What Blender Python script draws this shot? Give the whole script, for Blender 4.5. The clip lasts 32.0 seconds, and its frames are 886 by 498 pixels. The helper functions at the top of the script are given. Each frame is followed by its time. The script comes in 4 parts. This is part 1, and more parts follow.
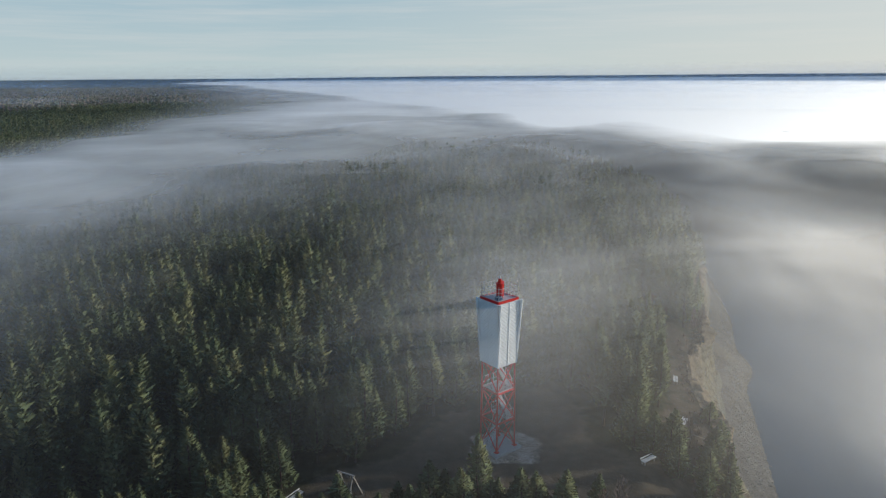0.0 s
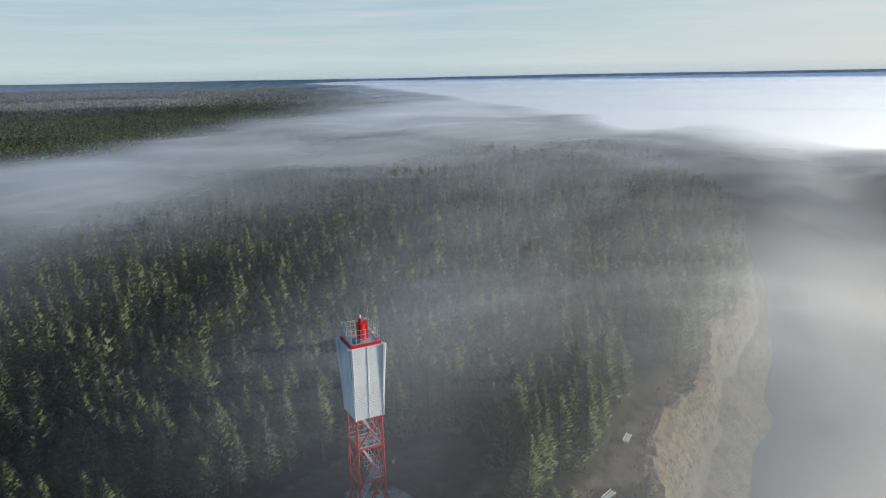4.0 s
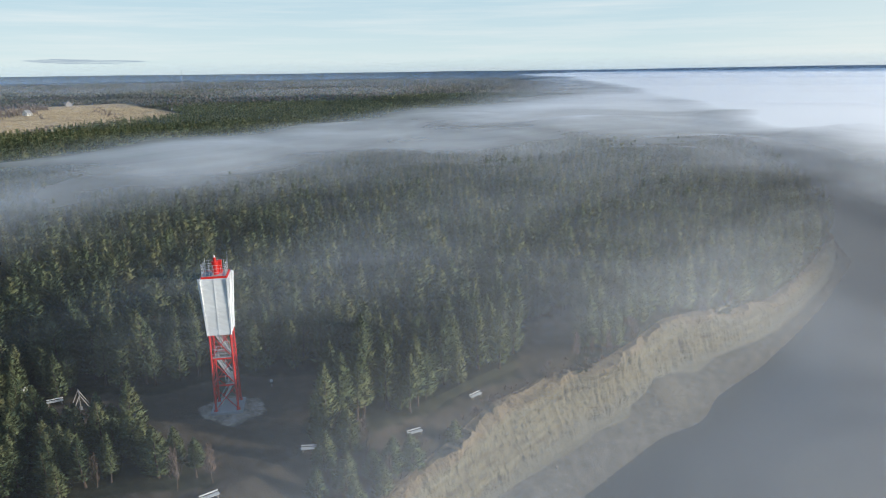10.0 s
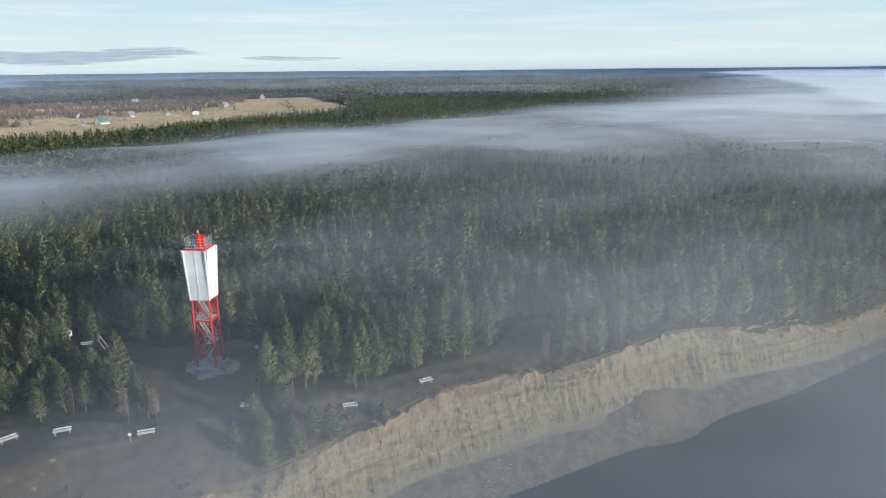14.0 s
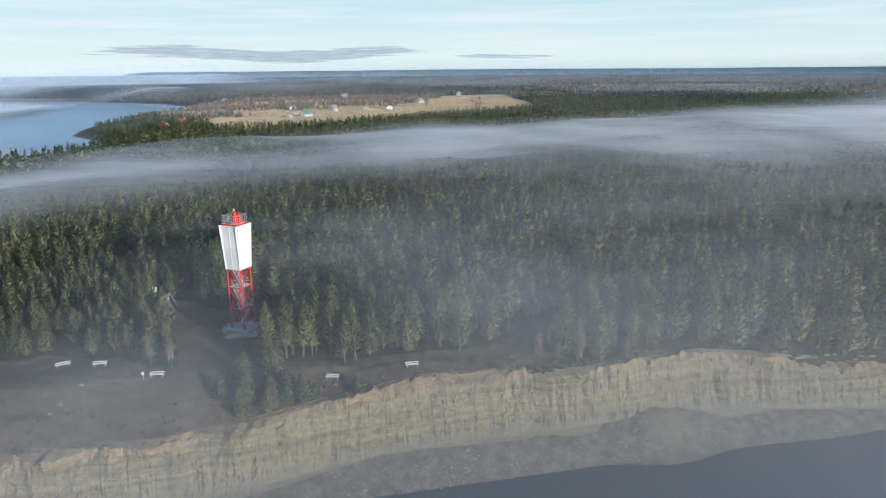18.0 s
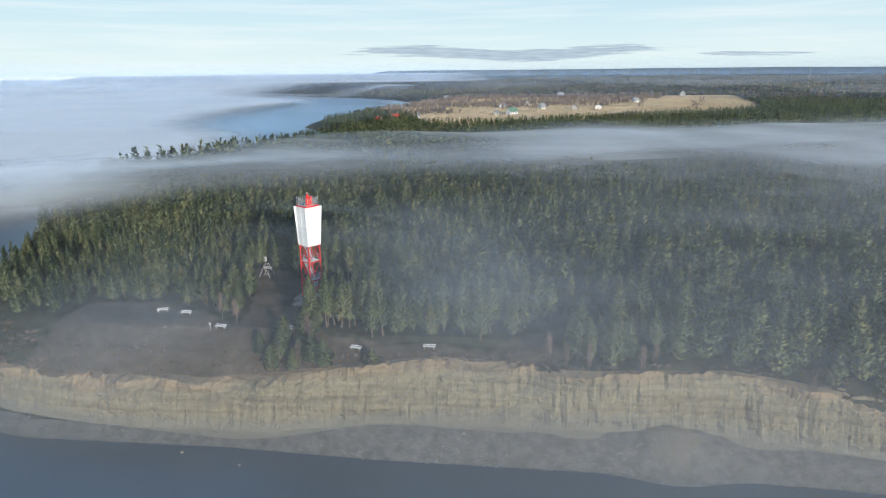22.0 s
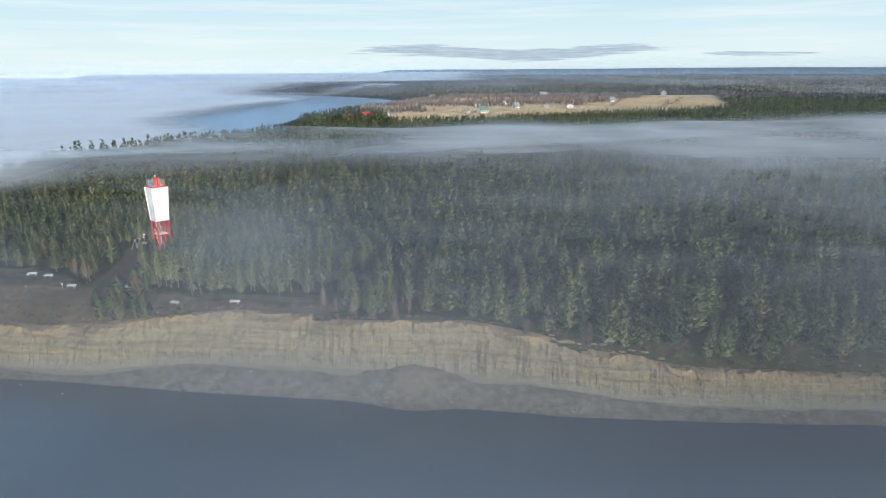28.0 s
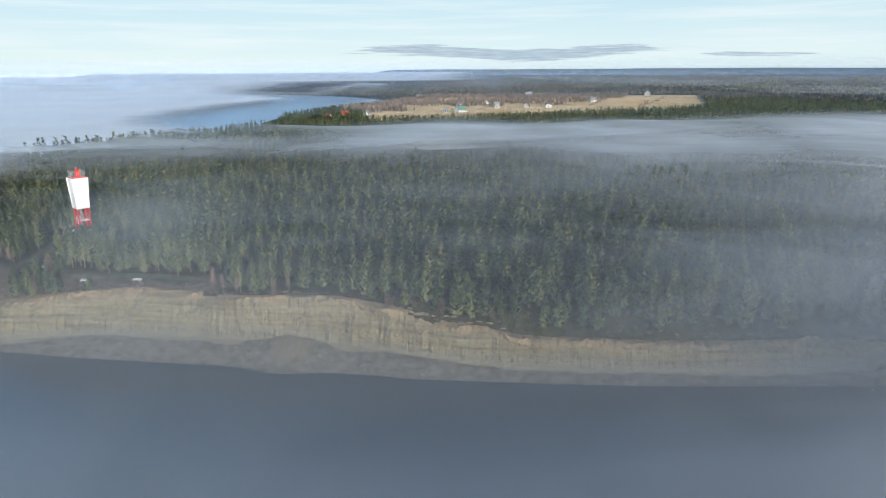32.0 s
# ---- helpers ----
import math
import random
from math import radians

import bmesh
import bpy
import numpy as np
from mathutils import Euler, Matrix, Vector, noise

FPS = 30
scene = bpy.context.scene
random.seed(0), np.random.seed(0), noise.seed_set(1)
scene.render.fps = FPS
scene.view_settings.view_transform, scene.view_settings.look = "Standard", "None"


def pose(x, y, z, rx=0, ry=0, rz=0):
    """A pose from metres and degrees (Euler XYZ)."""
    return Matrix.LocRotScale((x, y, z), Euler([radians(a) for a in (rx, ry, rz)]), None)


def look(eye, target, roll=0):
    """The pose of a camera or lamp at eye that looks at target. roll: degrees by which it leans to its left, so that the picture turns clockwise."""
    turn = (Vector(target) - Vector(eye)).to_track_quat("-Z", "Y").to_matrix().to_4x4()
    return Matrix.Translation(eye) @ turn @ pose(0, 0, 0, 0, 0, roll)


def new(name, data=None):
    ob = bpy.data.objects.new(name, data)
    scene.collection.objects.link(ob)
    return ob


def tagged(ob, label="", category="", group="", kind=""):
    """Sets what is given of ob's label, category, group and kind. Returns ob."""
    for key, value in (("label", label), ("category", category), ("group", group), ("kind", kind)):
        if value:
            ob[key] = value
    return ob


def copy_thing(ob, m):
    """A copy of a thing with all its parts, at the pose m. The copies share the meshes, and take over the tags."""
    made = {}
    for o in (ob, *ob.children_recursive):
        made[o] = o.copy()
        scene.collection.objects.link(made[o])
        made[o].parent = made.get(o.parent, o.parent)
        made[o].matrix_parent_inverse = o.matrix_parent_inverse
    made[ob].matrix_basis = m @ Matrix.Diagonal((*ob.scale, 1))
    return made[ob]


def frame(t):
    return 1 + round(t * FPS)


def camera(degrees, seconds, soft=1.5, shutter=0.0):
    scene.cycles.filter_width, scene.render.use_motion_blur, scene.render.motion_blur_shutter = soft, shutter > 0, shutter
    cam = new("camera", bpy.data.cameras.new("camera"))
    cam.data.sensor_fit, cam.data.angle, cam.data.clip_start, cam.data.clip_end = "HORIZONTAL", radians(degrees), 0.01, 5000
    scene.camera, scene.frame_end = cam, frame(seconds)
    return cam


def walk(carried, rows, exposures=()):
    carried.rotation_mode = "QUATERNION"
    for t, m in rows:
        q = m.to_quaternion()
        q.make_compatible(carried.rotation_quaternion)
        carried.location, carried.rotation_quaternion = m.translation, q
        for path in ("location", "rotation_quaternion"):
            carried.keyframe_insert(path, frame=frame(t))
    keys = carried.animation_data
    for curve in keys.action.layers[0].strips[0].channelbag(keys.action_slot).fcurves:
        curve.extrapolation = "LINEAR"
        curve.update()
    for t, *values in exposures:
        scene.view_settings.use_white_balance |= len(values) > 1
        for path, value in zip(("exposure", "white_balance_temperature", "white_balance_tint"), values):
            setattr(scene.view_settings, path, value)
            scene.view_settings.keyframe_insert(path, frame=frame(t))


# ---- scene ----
# ---- camera and its walk ----
cam = camera(66.3, 32.0, 1.1)
ROWS = [
    (0.0, 0.01, 0.01, 48.02, -0.00, -14.32, -0.46),
    (0.5, 2.66, 1.88, 48.12, 1.47, -14.28, -0.49),
    (1.0, 5.33, 3.71, 48.23, 2.83, -14.21, -0.54),
    (1.5, 8.01, 5.43, 48.31, 4.12, -14.16, -0.63),
    (2.0, 10.72, 7.01, 48.36, 5.44, -14.18, -0.75),
    (2.5, 13.46, 8.40, 48.41, 6.75, -14.21, -0.83),
    (3.0, 16.23, 9.62, 48.45, 7.99, -14.28, -0.91),
    (3.5, 19.03, 10.68, 48.51, 9.23, -14.31, -1.00),
    (5.5, 31.36, 11.73, 48.40, 14.68, -14.30, -0.91),
    (6.0, 34.73, 11.27, 48.50, 16.38, -14.35, -0.88),
    (6.5, 38.16, 10.77, 48.55, 18.10, -14.46, -0.85),
    (7.0, 41.61, 10.30, 48.58, 19.71, -14.57, -0.82),
    (7.5, 45.02, 9.96, 48.60, 21.05, -14.65, -0.80),
    (8.0, 48.37, 9.82, 48.61, 22.30, -14.67, -0.80),
    (8.5, 51.64, 9.92, 48.59, 23.77, -14.69, -0.84),
    (9.0, 54.84, 10.28, 48.54, 25.26, -14.72, -0.86),
    (9.5, 57.99, 10.90, 48.49, 26.84, -14.73, -0.85),
    (10.0, 61.10, 11.73, 48.43, 28.53, -14.75, -0.81),
    (10.5, 64.18, 12.73, 48.39, 30.24, -14.75, -0.76),
    (11.0, 67.24, 13.89, 48.38, 32.01, -14.75, -0.71),
    (11.5, 70.26, 15.20, 48.42, 33.93, -14.78, -0.67),
    (12.0, 73.22, 16.65, 48.48, 35.88, -14.81, -0.65),
    (12.5, 76.09, 18.23, 48.53, 37.76, -14.83, -0.65),
    (13.0, 78.89, 19.92, 48.55, 39.71, -14.85, -0.65),
    (13.5, 81.65, 21.69, 48.55, 41.64, -14.84, -0.63),
    (14.0, 84.37, 23.53, 48.53, 43.56, -14.83, -0.61),
    (14.5, 87.06, 25.42, 48.52, 45.49, -14.84, -0.57),
    (16.5, 96.86, 34.28, 48.61, 53.89, -14.85, -0.53),
    (17.0, 99.06, 36.72, 48.56, 56.16, -14.88, -0.53),
    (17.5, 101.20, 39.22, 48.53, 58.46, -14.88, -0.51),
    (18.0, 103.28, 41.79, 48.52, 60.82, -14.86, -0.49),
    (18.5, 105.26, 44.45, 48.53, 63.26, -14.86, -0.51),
    (19.0, 107.16, 47.20, 48.54, 65.33, -14.86, -0.52),
    (19.5, 108.98, 50.03, 48.54, 66.56, -14.87, -0.48),
    (20.0, 110.70, 52.97, 48.55, 66.65, -14.84, -0.47),
    (20.5, 112.33, 55.95, 48.56, 69.88, -14.86, -0.48),
    (21.0, 113.91, 58.97, 48.58, 73.82, -14.85, -0.52),
    (21.5, 115.46, 62.02, 48.61, 77.07, -14.84, -0.53),
    (22.0, 117.05, 65.04, 48.64, 80.03, -14.82, -0.52),
    (22.5, 118.74, 68.01, 48.65, 81.14, -14.84, -0.50),
    (23.0, 120.53, 70.85, 48.65, 81.29, -14.85, -0.49),
    (23.5, 122.44, 73.53, 48.66, 81.36, -14.84, -0.52),
    (24.0, 124.44, 76.10, 48.68, 81.32, -14.82, -0.54),
    (24.5, 126.52, 78.60, 48.68, 81.13, -14.81, -0.52),
    (25.0, 128.64, 81.05, 48.68, 80.84, -14.82, -0.47),
    (25.5, 130.80, 83.47, 48.66, 80.46, -14.82, -0.40),
    (27.5, 140.06, 93.35, 48.84, 80.66, -14.85, -0.33),
    (28.0, 142.26, 95.86, 48.87, 80.74, -14.88, -0.36),
    (28.5, 144.43, 98.39, 48.91, 80.82, -14.92, -0.42),
    (29.0, 146.59, 100.91, 48.94, 80.92, -14.95, -0.48),
    (29.5, 148.71, 103.44, 48.97, 81.03, -14.99, -0.55),
    (30.0, 150.80, 105.97, 48.99, 81.12, -15.01, -0.60),
    (30.5, 152.86, 108.50, 49.03, 81.17, -15.01, -0.60),
    (31.0, 154.89, 111.03, 49.06, 81.15, -14.99, -0.55),
    (31.5, 156.90, 113.57, 49.11, 81.04, -14.94, -0.43),
    (32.0, 158.90, 116.10, 49.15, 80.89, -14.89, -0.27),
]
EXPOSURES = [(0.0, -0.5), (6.0, -0.24), (12.0, 0.0), (19.0, 0.08), (32.0, 0.1)]
walk(cam, [(t, pose(x, y, z, 90 + pitch, 0, yaw) @ pose(0, 0, 0, 0, 0, roll)) for t, x, y, z, yaw, pitch, roll in ROWS], EXPOSURES)

# ---- world and sun ----
SUN_AZ, SUN_EL = 14.0, 13.0      # degrees: from +x towards +y, above the horizon
SUN_DIR = Vector((math.cos(radians(SUN_AZ)) * math.cos(radians(SUN_EL)), math.sin(radians(SUN_AZ)) * math.cos(radians(SUN_EL)), math.sin(radians(SUN_EL))))
world = bpy.data.worlds.new("sky")
scene.world = world
world.use_nodes = True
wn, wl = world.node_tree.nodes, world.node_tree.links
sky = wn.new("ShaderNodeTexSky")
sky.sky_type, sky.sun_disc = "NISHITA", False
sky.sun_elevation, sky.sun_rotation = radians(SUN_EL), radians(90 - SUN_AZ)
sky.air_density, sky.dust_density, sky.ozone_density = 1.0, 0.2, 3.0
wl.new(sky.outputs[0], wn["Background"].inputs[0])
wn["Background"].inputs[1].default_value = 0.2
sun = new("sun", bpy.data.lights.new("sun", "SUN"))
sun.data.energy, sun.data.angle, sun.data.color = 4.9, radians(0.6), (1.0, 0.935, 0.83)
sun.matrix_world = look(SUN_DIR * 100, (0, 0, 0))
scene.cycles.transparent_max_bounces = 64


# ---- materials ----
def material(name, build, rough=0.8, metal=0.0, spec=0.3, leafy=0.0):
    m = bpy.data.materials.new(name)
    m.use_nodes = True
    nt = m.node_tree
    b = nt.nodes["Principled BSDF"]
    b.inputs["Roughness"].default_value, b.inputs["Metallic"].default_value = rough, metal
    b.inputs["Specular IOR Level"].default_value = spec
    build(nt, b)
    if leafy:
        # light that shines through thin needles and twigs
        glow, both = nt.nodes.new("ShaderNodeBsdfTranslucent"), nt.nodes.new("ShaderNodeMixShader")
        nt.links.new(b.inputs["Base Color"].links[0].from_socket, glow.inputs["Color"])
        both.inputs[0].default_value = leafy
        nt.links.new(b.outputs[0], both.inputs[1]), nt.links.new(glow.outputs[0], both.inputs[2])
        nt.links.new(both.outputs[0], nt.nodes["Material Output"].inputs[0])
    return m


def node(nt, kind, **values):
    n = nt.nodes.new(kind)
    for k, v in values.items():
        n.inputs[k.replace("_", " ")].default_value = v
    return n


def coords(nt, scale=(1, 1, 1), offset=(0, 0, 0)):
    geo = nt.nodes.new("ShaderNodeNewGeometry")
    mp = nt.nodes.new("ShaderNodeMapping")
    mp.inputs["Scale"].default_value, mp.inputs["Location"].default_value = scale, offset
    nt.links.new(geo.outputs["Position"], mp.inputs["Vector"])
    return mp.outputs[0]


def noise_of(nt, vec, scale, detail=4.0, rough=0.6):
    n = node(nt, "ShaderNodeTexNoise", Scale=scale, Detail=detail, Roughness=rough)
    nt.links.new(vec, n.inputs["Vector"])
    return n.outputs["Fac"]


def ramp(nt, fac, stops):
    r = nt.nodes.new("ShaderNodeValToRGB")
    while len(r.color_ramp.elements) < len(stops):
        r.color_ramp.elements.new(0.5)
    for e, (p, c) in zip(r.color_ramp.elements, stops):
        e.position, e.color = p, (*c, 1)
    nt.links.new(fac, r.inputs[0])
    return r.outputs[0]


def mix(nt, fac, a, b, mode="MIX"):
    m = nt.nodes.new("ShaderNodeMix")
    m.data_type, m.blend_type = "RGBA", mode
    for socket, v in ((m.inputs[0], fac), (m.inputs[6], a), (m.inputs[7], b)):
        if isinstance(v, bpy.types.NodeSocket):
            nt.links.new(v, socket)
        else:
            socket.default_value = v if isinstance(v, float) else (*v, 1)
    return m.outputs[2]


def calc(nt, op, a, b=0.0, clamp=False):
    m = nt.nodes.new("ShaderNodeMath")
    m.operation, m.use_clamp = op, clamp
    for socket, v in ((m.inputs[0], a), (m.inputs[1], b)):
        if isinstance(v, bpy.types.NodeSocket):
            nt.links.new(v, socket)
        else:
            socket.default_value = v
    return m.outputs[0]


def attribute(nt, name):
    a = nt.nodes.new("ShaderNodeAttribute")
    a.attribute_name = name
    return a.outputs["Fac"]


def bump(nt, b, height, strength=0.4, distance=0.1):
    n = node(nt, "ShaderNodeBump", Strength=strength, Distance=distance)
    nt.links.new(height, n.inputs["Height"])
    nt.links.new(n.outputs[0], b.inputs["Normal"])


def plain(c, var=0.12, scale=3.0):
    """A paint or stain with two scales of wear."""
    def build(nt, b):
        v = coords(nt)
        big, fine = noise_of(nt, v, scale), noise_of(nt, v, scale * 14)
        dark = tuple(k * (1 - 2 * var) for k in c)
        col = mix(nt, calc(nt, "MULTIPLY", big, 0.9), c, dark)
        nt.links.new(mix(nt, calc(nt, "MULTIPLY", fine, 0.35), col, dark), b.inputs["Base Color"])
    return build


def needles(c_lo, c_mid, c_hi):
    def build(nt, b):
        geo = nt.nodes.new("ShaderNodeNewGeometry")
        v = coords(nt)
        tree = noise_of(nt, v, 0.16, 2.0)
        stand = noise_of(nt, v, 0.012, 2.0)
        f = calc(nt, "ADD", calc(nt, "MULTIPLY", geo.outputs["Random Per Island"], 0.16), calc(nt, "ADD", calc(nt, "MULTIPLY", calc(nt, "SUBTRACT", tree, 0.5), 1.2), 0.42))
        f = calc(nt, "ADD", f, calc(nt, "MULTIPLY", calc(nt, "SUBTRACT", stand, 0.5), 0.5))
        single = nt.nodes.new("ShaderNodeObjectInfo")
        f = calc(nt, "ADD", f, calc(nt, "MULTIPLY", calc(nt, "SUBTRACT", single.outputs["Random"], 0.5), 0.2))
        f = calc(nt, "ADD", f, calc(nt, "MULTIPLY", attribute(nt, "tone"), 0.5))
        nt.links.new(ramp(nt, f, [(0.25, c_lo), (0.5, c_mid), (0.76, c_hi)]), b.inputs["Base Color"])
    return build


M_NEEDLE = material("pine_needles", needles((0.07, 0.095, 0.052), (0.14, 0.172, 0.084), (0.215, 0.22, 0.105)), 0.85, spec=0.1, leafy=0.18)
M_FARWOOD = material("distant_mixed_wood", needles((0.075, 0.098, 0.064), (0.14, 0.156, 0.092), (0.26, 0.21, 0.16)), 0.9, spec=0.05, leafy=0.18)
M_BARE = material("bare_twigs", needles((0.13, 0.1, 0.085), (0.22, 0.175, 0.145), (0.3, 0.25, 0.21)), 0.9, spec=0.1)
M_SHRUB = material("dry_shrub", needles((0.07, 0.055, 0.04), (0.14, 0.105, 0.08), (0.25, 0.18, 0.145)), 0.9, spec=0.1)
M_STRAW = material("straw", needles((0.34, 0.27, 0.17), (0.46, 0.37, 0.24), (0.52, 0.43, 0.3)), 0.9, spec=0.1)
M_BARK = material("pine_bark", plain((0.15, 0.11, 0.085), 0.3, 2.0), 0.9)
M_RED = material("red_paint", plain((0.62, 0.03, 0.022), 0.06), 0.4)
M_WHITE = material("white_panel_paint", plain((0.84, 0.85, 0.84), 0.04, 1.0), 0.45)
M_GALV = material("galvanised_steel", plain((0.66, 0.67, 0.67), 0.1, 4.0), 0.5, 0.25)
M_CONCRETE = material("pale_concrete", plain((0.5, 0.49, 0.47), 0.16, 1.2), 0.9)
M_BENCH = material("weathered_white_wood", plain((0.74, 0.73, 0.7), 0.15, 5.0), 0.7)
M_WOOD = material("grey_timber", plain((0.4, 0.37, 0.33), 0.2, 4.0), 0.8)
M_DARK = material("dark_glass", plain((0.03, 0.035, 0.04), 0.1), 0.15, spec=0.5)
M_BLUEBOX = material("blue_grey_casing", plain((0.08, 0.13, 0.2), 0.1), 0.4)
M_WALL = material("white_render", plain((0.72, 0.7, 0.66), 0.1, 0.6), 0.85)
M_WALL_GREY = material("grey_boards", plain((0.42, 0.4, 0.37), 0.15, 0.6), 0.85)
M_ROOF_RED = material("red_roof", plain((0.5, 0.07, 0.045), 0.12, 0.5), 0.6)
M_ROOF_GREY = material("grey_roof", plain((0.28, 0.28, 0.28), 0.15, 0.5), 0.7)
M_ROOF_GREEN = material("green_roof", plain((0.14, 0.25, 0.18), 0.12, 0.5), 0.6)


def ground_build(nt, b):
    v = coords(nt)
    n1, n2, n3 = noise_of(nt, v, 0.09, 5), noise_of(nt, v, 0.7, 5), noise_of(nt, v, 5.0, 4)
    floor_ = ramp(nt, n2, [(0.3, (0.03, 0.034, 0.018)), (0.7, (0.07, 0.065, 0.035))])
    dirt = ramp(nt, calc(nt, "ADD", calc(nt, "MULTIPLY", n1, 0.55), calc(nt, "MULTIPLY", n2, 0.45)),
                [(0.34, (0.055, 0.045, 0.031)), (0.5, (0.1, 0.081, 0.057)), (0.66, (0.18, 0.145, 0.107))])
    dirt = mix(nt, calc(nt, "MULTIPLY", n3, 0.7), dirt, (0.1, 0.08, 0.055))
    field = ramp(nt, calc(nt, "ADD", calc(nt, "MULTIPLY", noise_of(nt, coords(nt, (0.012, 0.03, 1)), 1.0, 4), 0.7), calc(nt, "MULTIPLY", n1, 0.3)),
                 [(0.3, (0.34, 0.25, 0.14)), (0.5, (0.52, 0.4, 0.24)), (0.7, (0.6, 0.47, 0.3))])
    beach = ramp(nt, calc(nt, "ADD", calc(nt, "MULTIPLY", n2, 0.5), calc(nt, "MULTIPLY", n3, 0.5)),
                 [(0.3, (0.075, 0.07, 0.06)), (0.5, (0.13, 0.122, 0.106)), (0.7, (0.2, 0.186, 0.162))])
    pad = ramp(nt, calc(nt, "ADD", calc(nt, "MULTIPLY", n3, 0.5), calc(nt, "MULTIPLY", n2, 0.5)), [(0.34, (0.11, 0.092, 0.068)), (0.46, (0.29, 0.245, 0.19)), (0.62, (0.52, 0.45, 0.37))])
    edge = calc(nt, "MULTIPLY", calc(nt, "SUBTRACT", n2, 0.5), 0.7)
    def sharp(name):
        return calc(nt, "MULTIPLY", calc(nt, "SUBTRACT", calc(nt, "ADD", attribute(nt, name), edge), 0.35), 3.3, True)
    col = mix(nt, sharp("open"), floor_, dirt)
    col = mix(nt, sharp("field"), col, field)
    col = mix(nt, sharp("pad"), col, pad)
    col = mix(nt, sharp("trail"), col, (0.4, 0.36, 0.3))
    col = mix(nt, sharp("beach"), col, beach)
    col = mix(nt, sharp("talus"), col, ramp(nt, n3, [(0.3, (0.1, 0.09, 0.072)), (0.7, (0.21, 0.188, 0.15))]))
    nt.links.new(col, b.inputs["Base Color"])
    bump(nt, b, calc(nt, "ADD", n2, calc(nt, "MULTIPLY", n3, 0.5)), 0.7, 0.3)


M_GROUND = material("ground_surface", ground_build, 0.95, spec=0.1)


def cliff_build(nt, b):
    strata = noise_of(nt, coords(nt, (0.05, 0.05, 1.6)), 1.0, 5, 0.7)
    fiss = noise_of(nt, coords(nt, (1.7, 1.7, 0.4)), 1.0, 5, 0.65)
    fine = noise_of(nt, coords(nt), 4.0, 4)
    f = calc(nt, "ADD", calc(nt, "MULTIPLY", strata, 0.6), calc(nt, "MULTIPLY", fiss, 0.4))
    col = ramp(nt, f, [(0.34, (0.115, 0.1, 0.066)), (0.43, (0.18, 0.156, 0.1)), (0.54, (0.25, 0.22, 0.143)), (0.7, (0.34, 0.305, 0.21))])
    ochre = ramp(nt, fiss, [(0.35, (0.14, 0.1, 0.075)), (0.5, (0.36, 0.27, 0.16)), (0.68, (0.24, 0.165, 0.11))])
    col = mix(nt, attribute(nt, "upper"), col, ochre)
    col = mix(nt, attribute(nt, "lower"), col, (0.185, 0.182, 0.152))
    # joints between the blocks
    cell = node(nt, "ShaderNodeTexVoronoi", Scale=1.0)
    cell.feature = "DISTANCE_TO_EDGE"
    warp = nt.nodes.new("ShaderNodeVectorMath")
    nt.links.new(coords(nt, (1.0, 1.0, 1.9)), warp.inputs[0])
    jitter = node(nt, "ShaderNodeTexNoise", Scale=0.8, Detail=3.0)
    nt.links.new(coords(nt), jitter.inputs["Vector"])
    nt.links.new(jitter.outputs["Color"], warp.inputs[1])
    nt.links.new(warp.outputs[0], cell.inputs["Vector"])
    joint = calc(nt, "MULTIPLY", cell.outputs["Distance"], 9.0, True)
    stain = calc(nt, "MULTIPLY", calc(nt, "SUBTRACT", fine, 0.35), 1.2, True)
    col = mix(nt, stain, col, (0.17, 0.14, 0.1))
    nt.links.new(mix(nt, calc(nt, "ADD", calc(nt, "MULTIPLY", joint, 0.2), 0.8), (0.1, 0.08, 0.06), col), b.inputs["Base Color"])
    bump(nt, b, calc(nt, "ADD", calc(nt, "MULTIPLY", joint, 0.15), calc(nt, "ADD", fiss, calc(nt, "MULTIPLY", fine, 0.6))), 0.8, 0.35)


M_CLIFF = material("limestone", cliff_build, 0.92, spec=0.15)
M_STONE = material("beach_stone", needles((0.12, 0.112, 0.096), (0.19, 0.178, 0.155), (0.25, 0.234, 0.206)), 0.9, spec=0.15)


def sea_build(nt, b):
    v = coords(nt)
    n = noise_of(nt, v, 0.02, 3)
    deep = ramp(nt, n, [(0.35, (0.03, 0.048, 0.062)), (0.65, (0.042, 0.062, 0.078))])
    bay_sky_blue = ramp(nt, noise_of(nt, coords(nt, (0.004, 0.02, 1)), 1.0, 3), [(0.4, (0.1, 0.22, 0.33)), (0.6, (0.15, 0.28, 0.4))])
    # the sky's blue reflection on the western bay, painted into its colour
    place = nt.nodes.new("ShaderNodeSeparateXYZ")
    nt.links.new(v, place.inputs[0])
    nt.links.new(mix(nt, calc(nt, "MULTIPLY", calc(nt, "ADD", place.outputs[0], 330.0), -0.006, True), deep, bay_sky_blue), b.inputs["Base Color"])
    bump(nt, b, calc(nt, "ADD", noise_of(nt, coords(nt, (1.0, 0.6, 1)), 0.9, 4), noise_of(nt, v, 0.12, 3)), 0.1, 0.3)


M_SEA = material("sea_water", sea_build, 0.3, spec=0.5)


def ridge_build(nt, b):
    n = noise_of(nt, coords(nt, (0.004, 0.004, 0.05)), 1.0, 6, 0.7)
    nt.links.new(ramp(nt, n, [(0.35, (0.03, 0.04, 0.03)), (0.55, (0.06, 0.065, 0.045)), (0.7, (0.12, 0.095, 0.07))]), b.inputs["Base Color"])


M_RIDGE = material("far_woods", ridge_build, 0.95, spec=0.0)


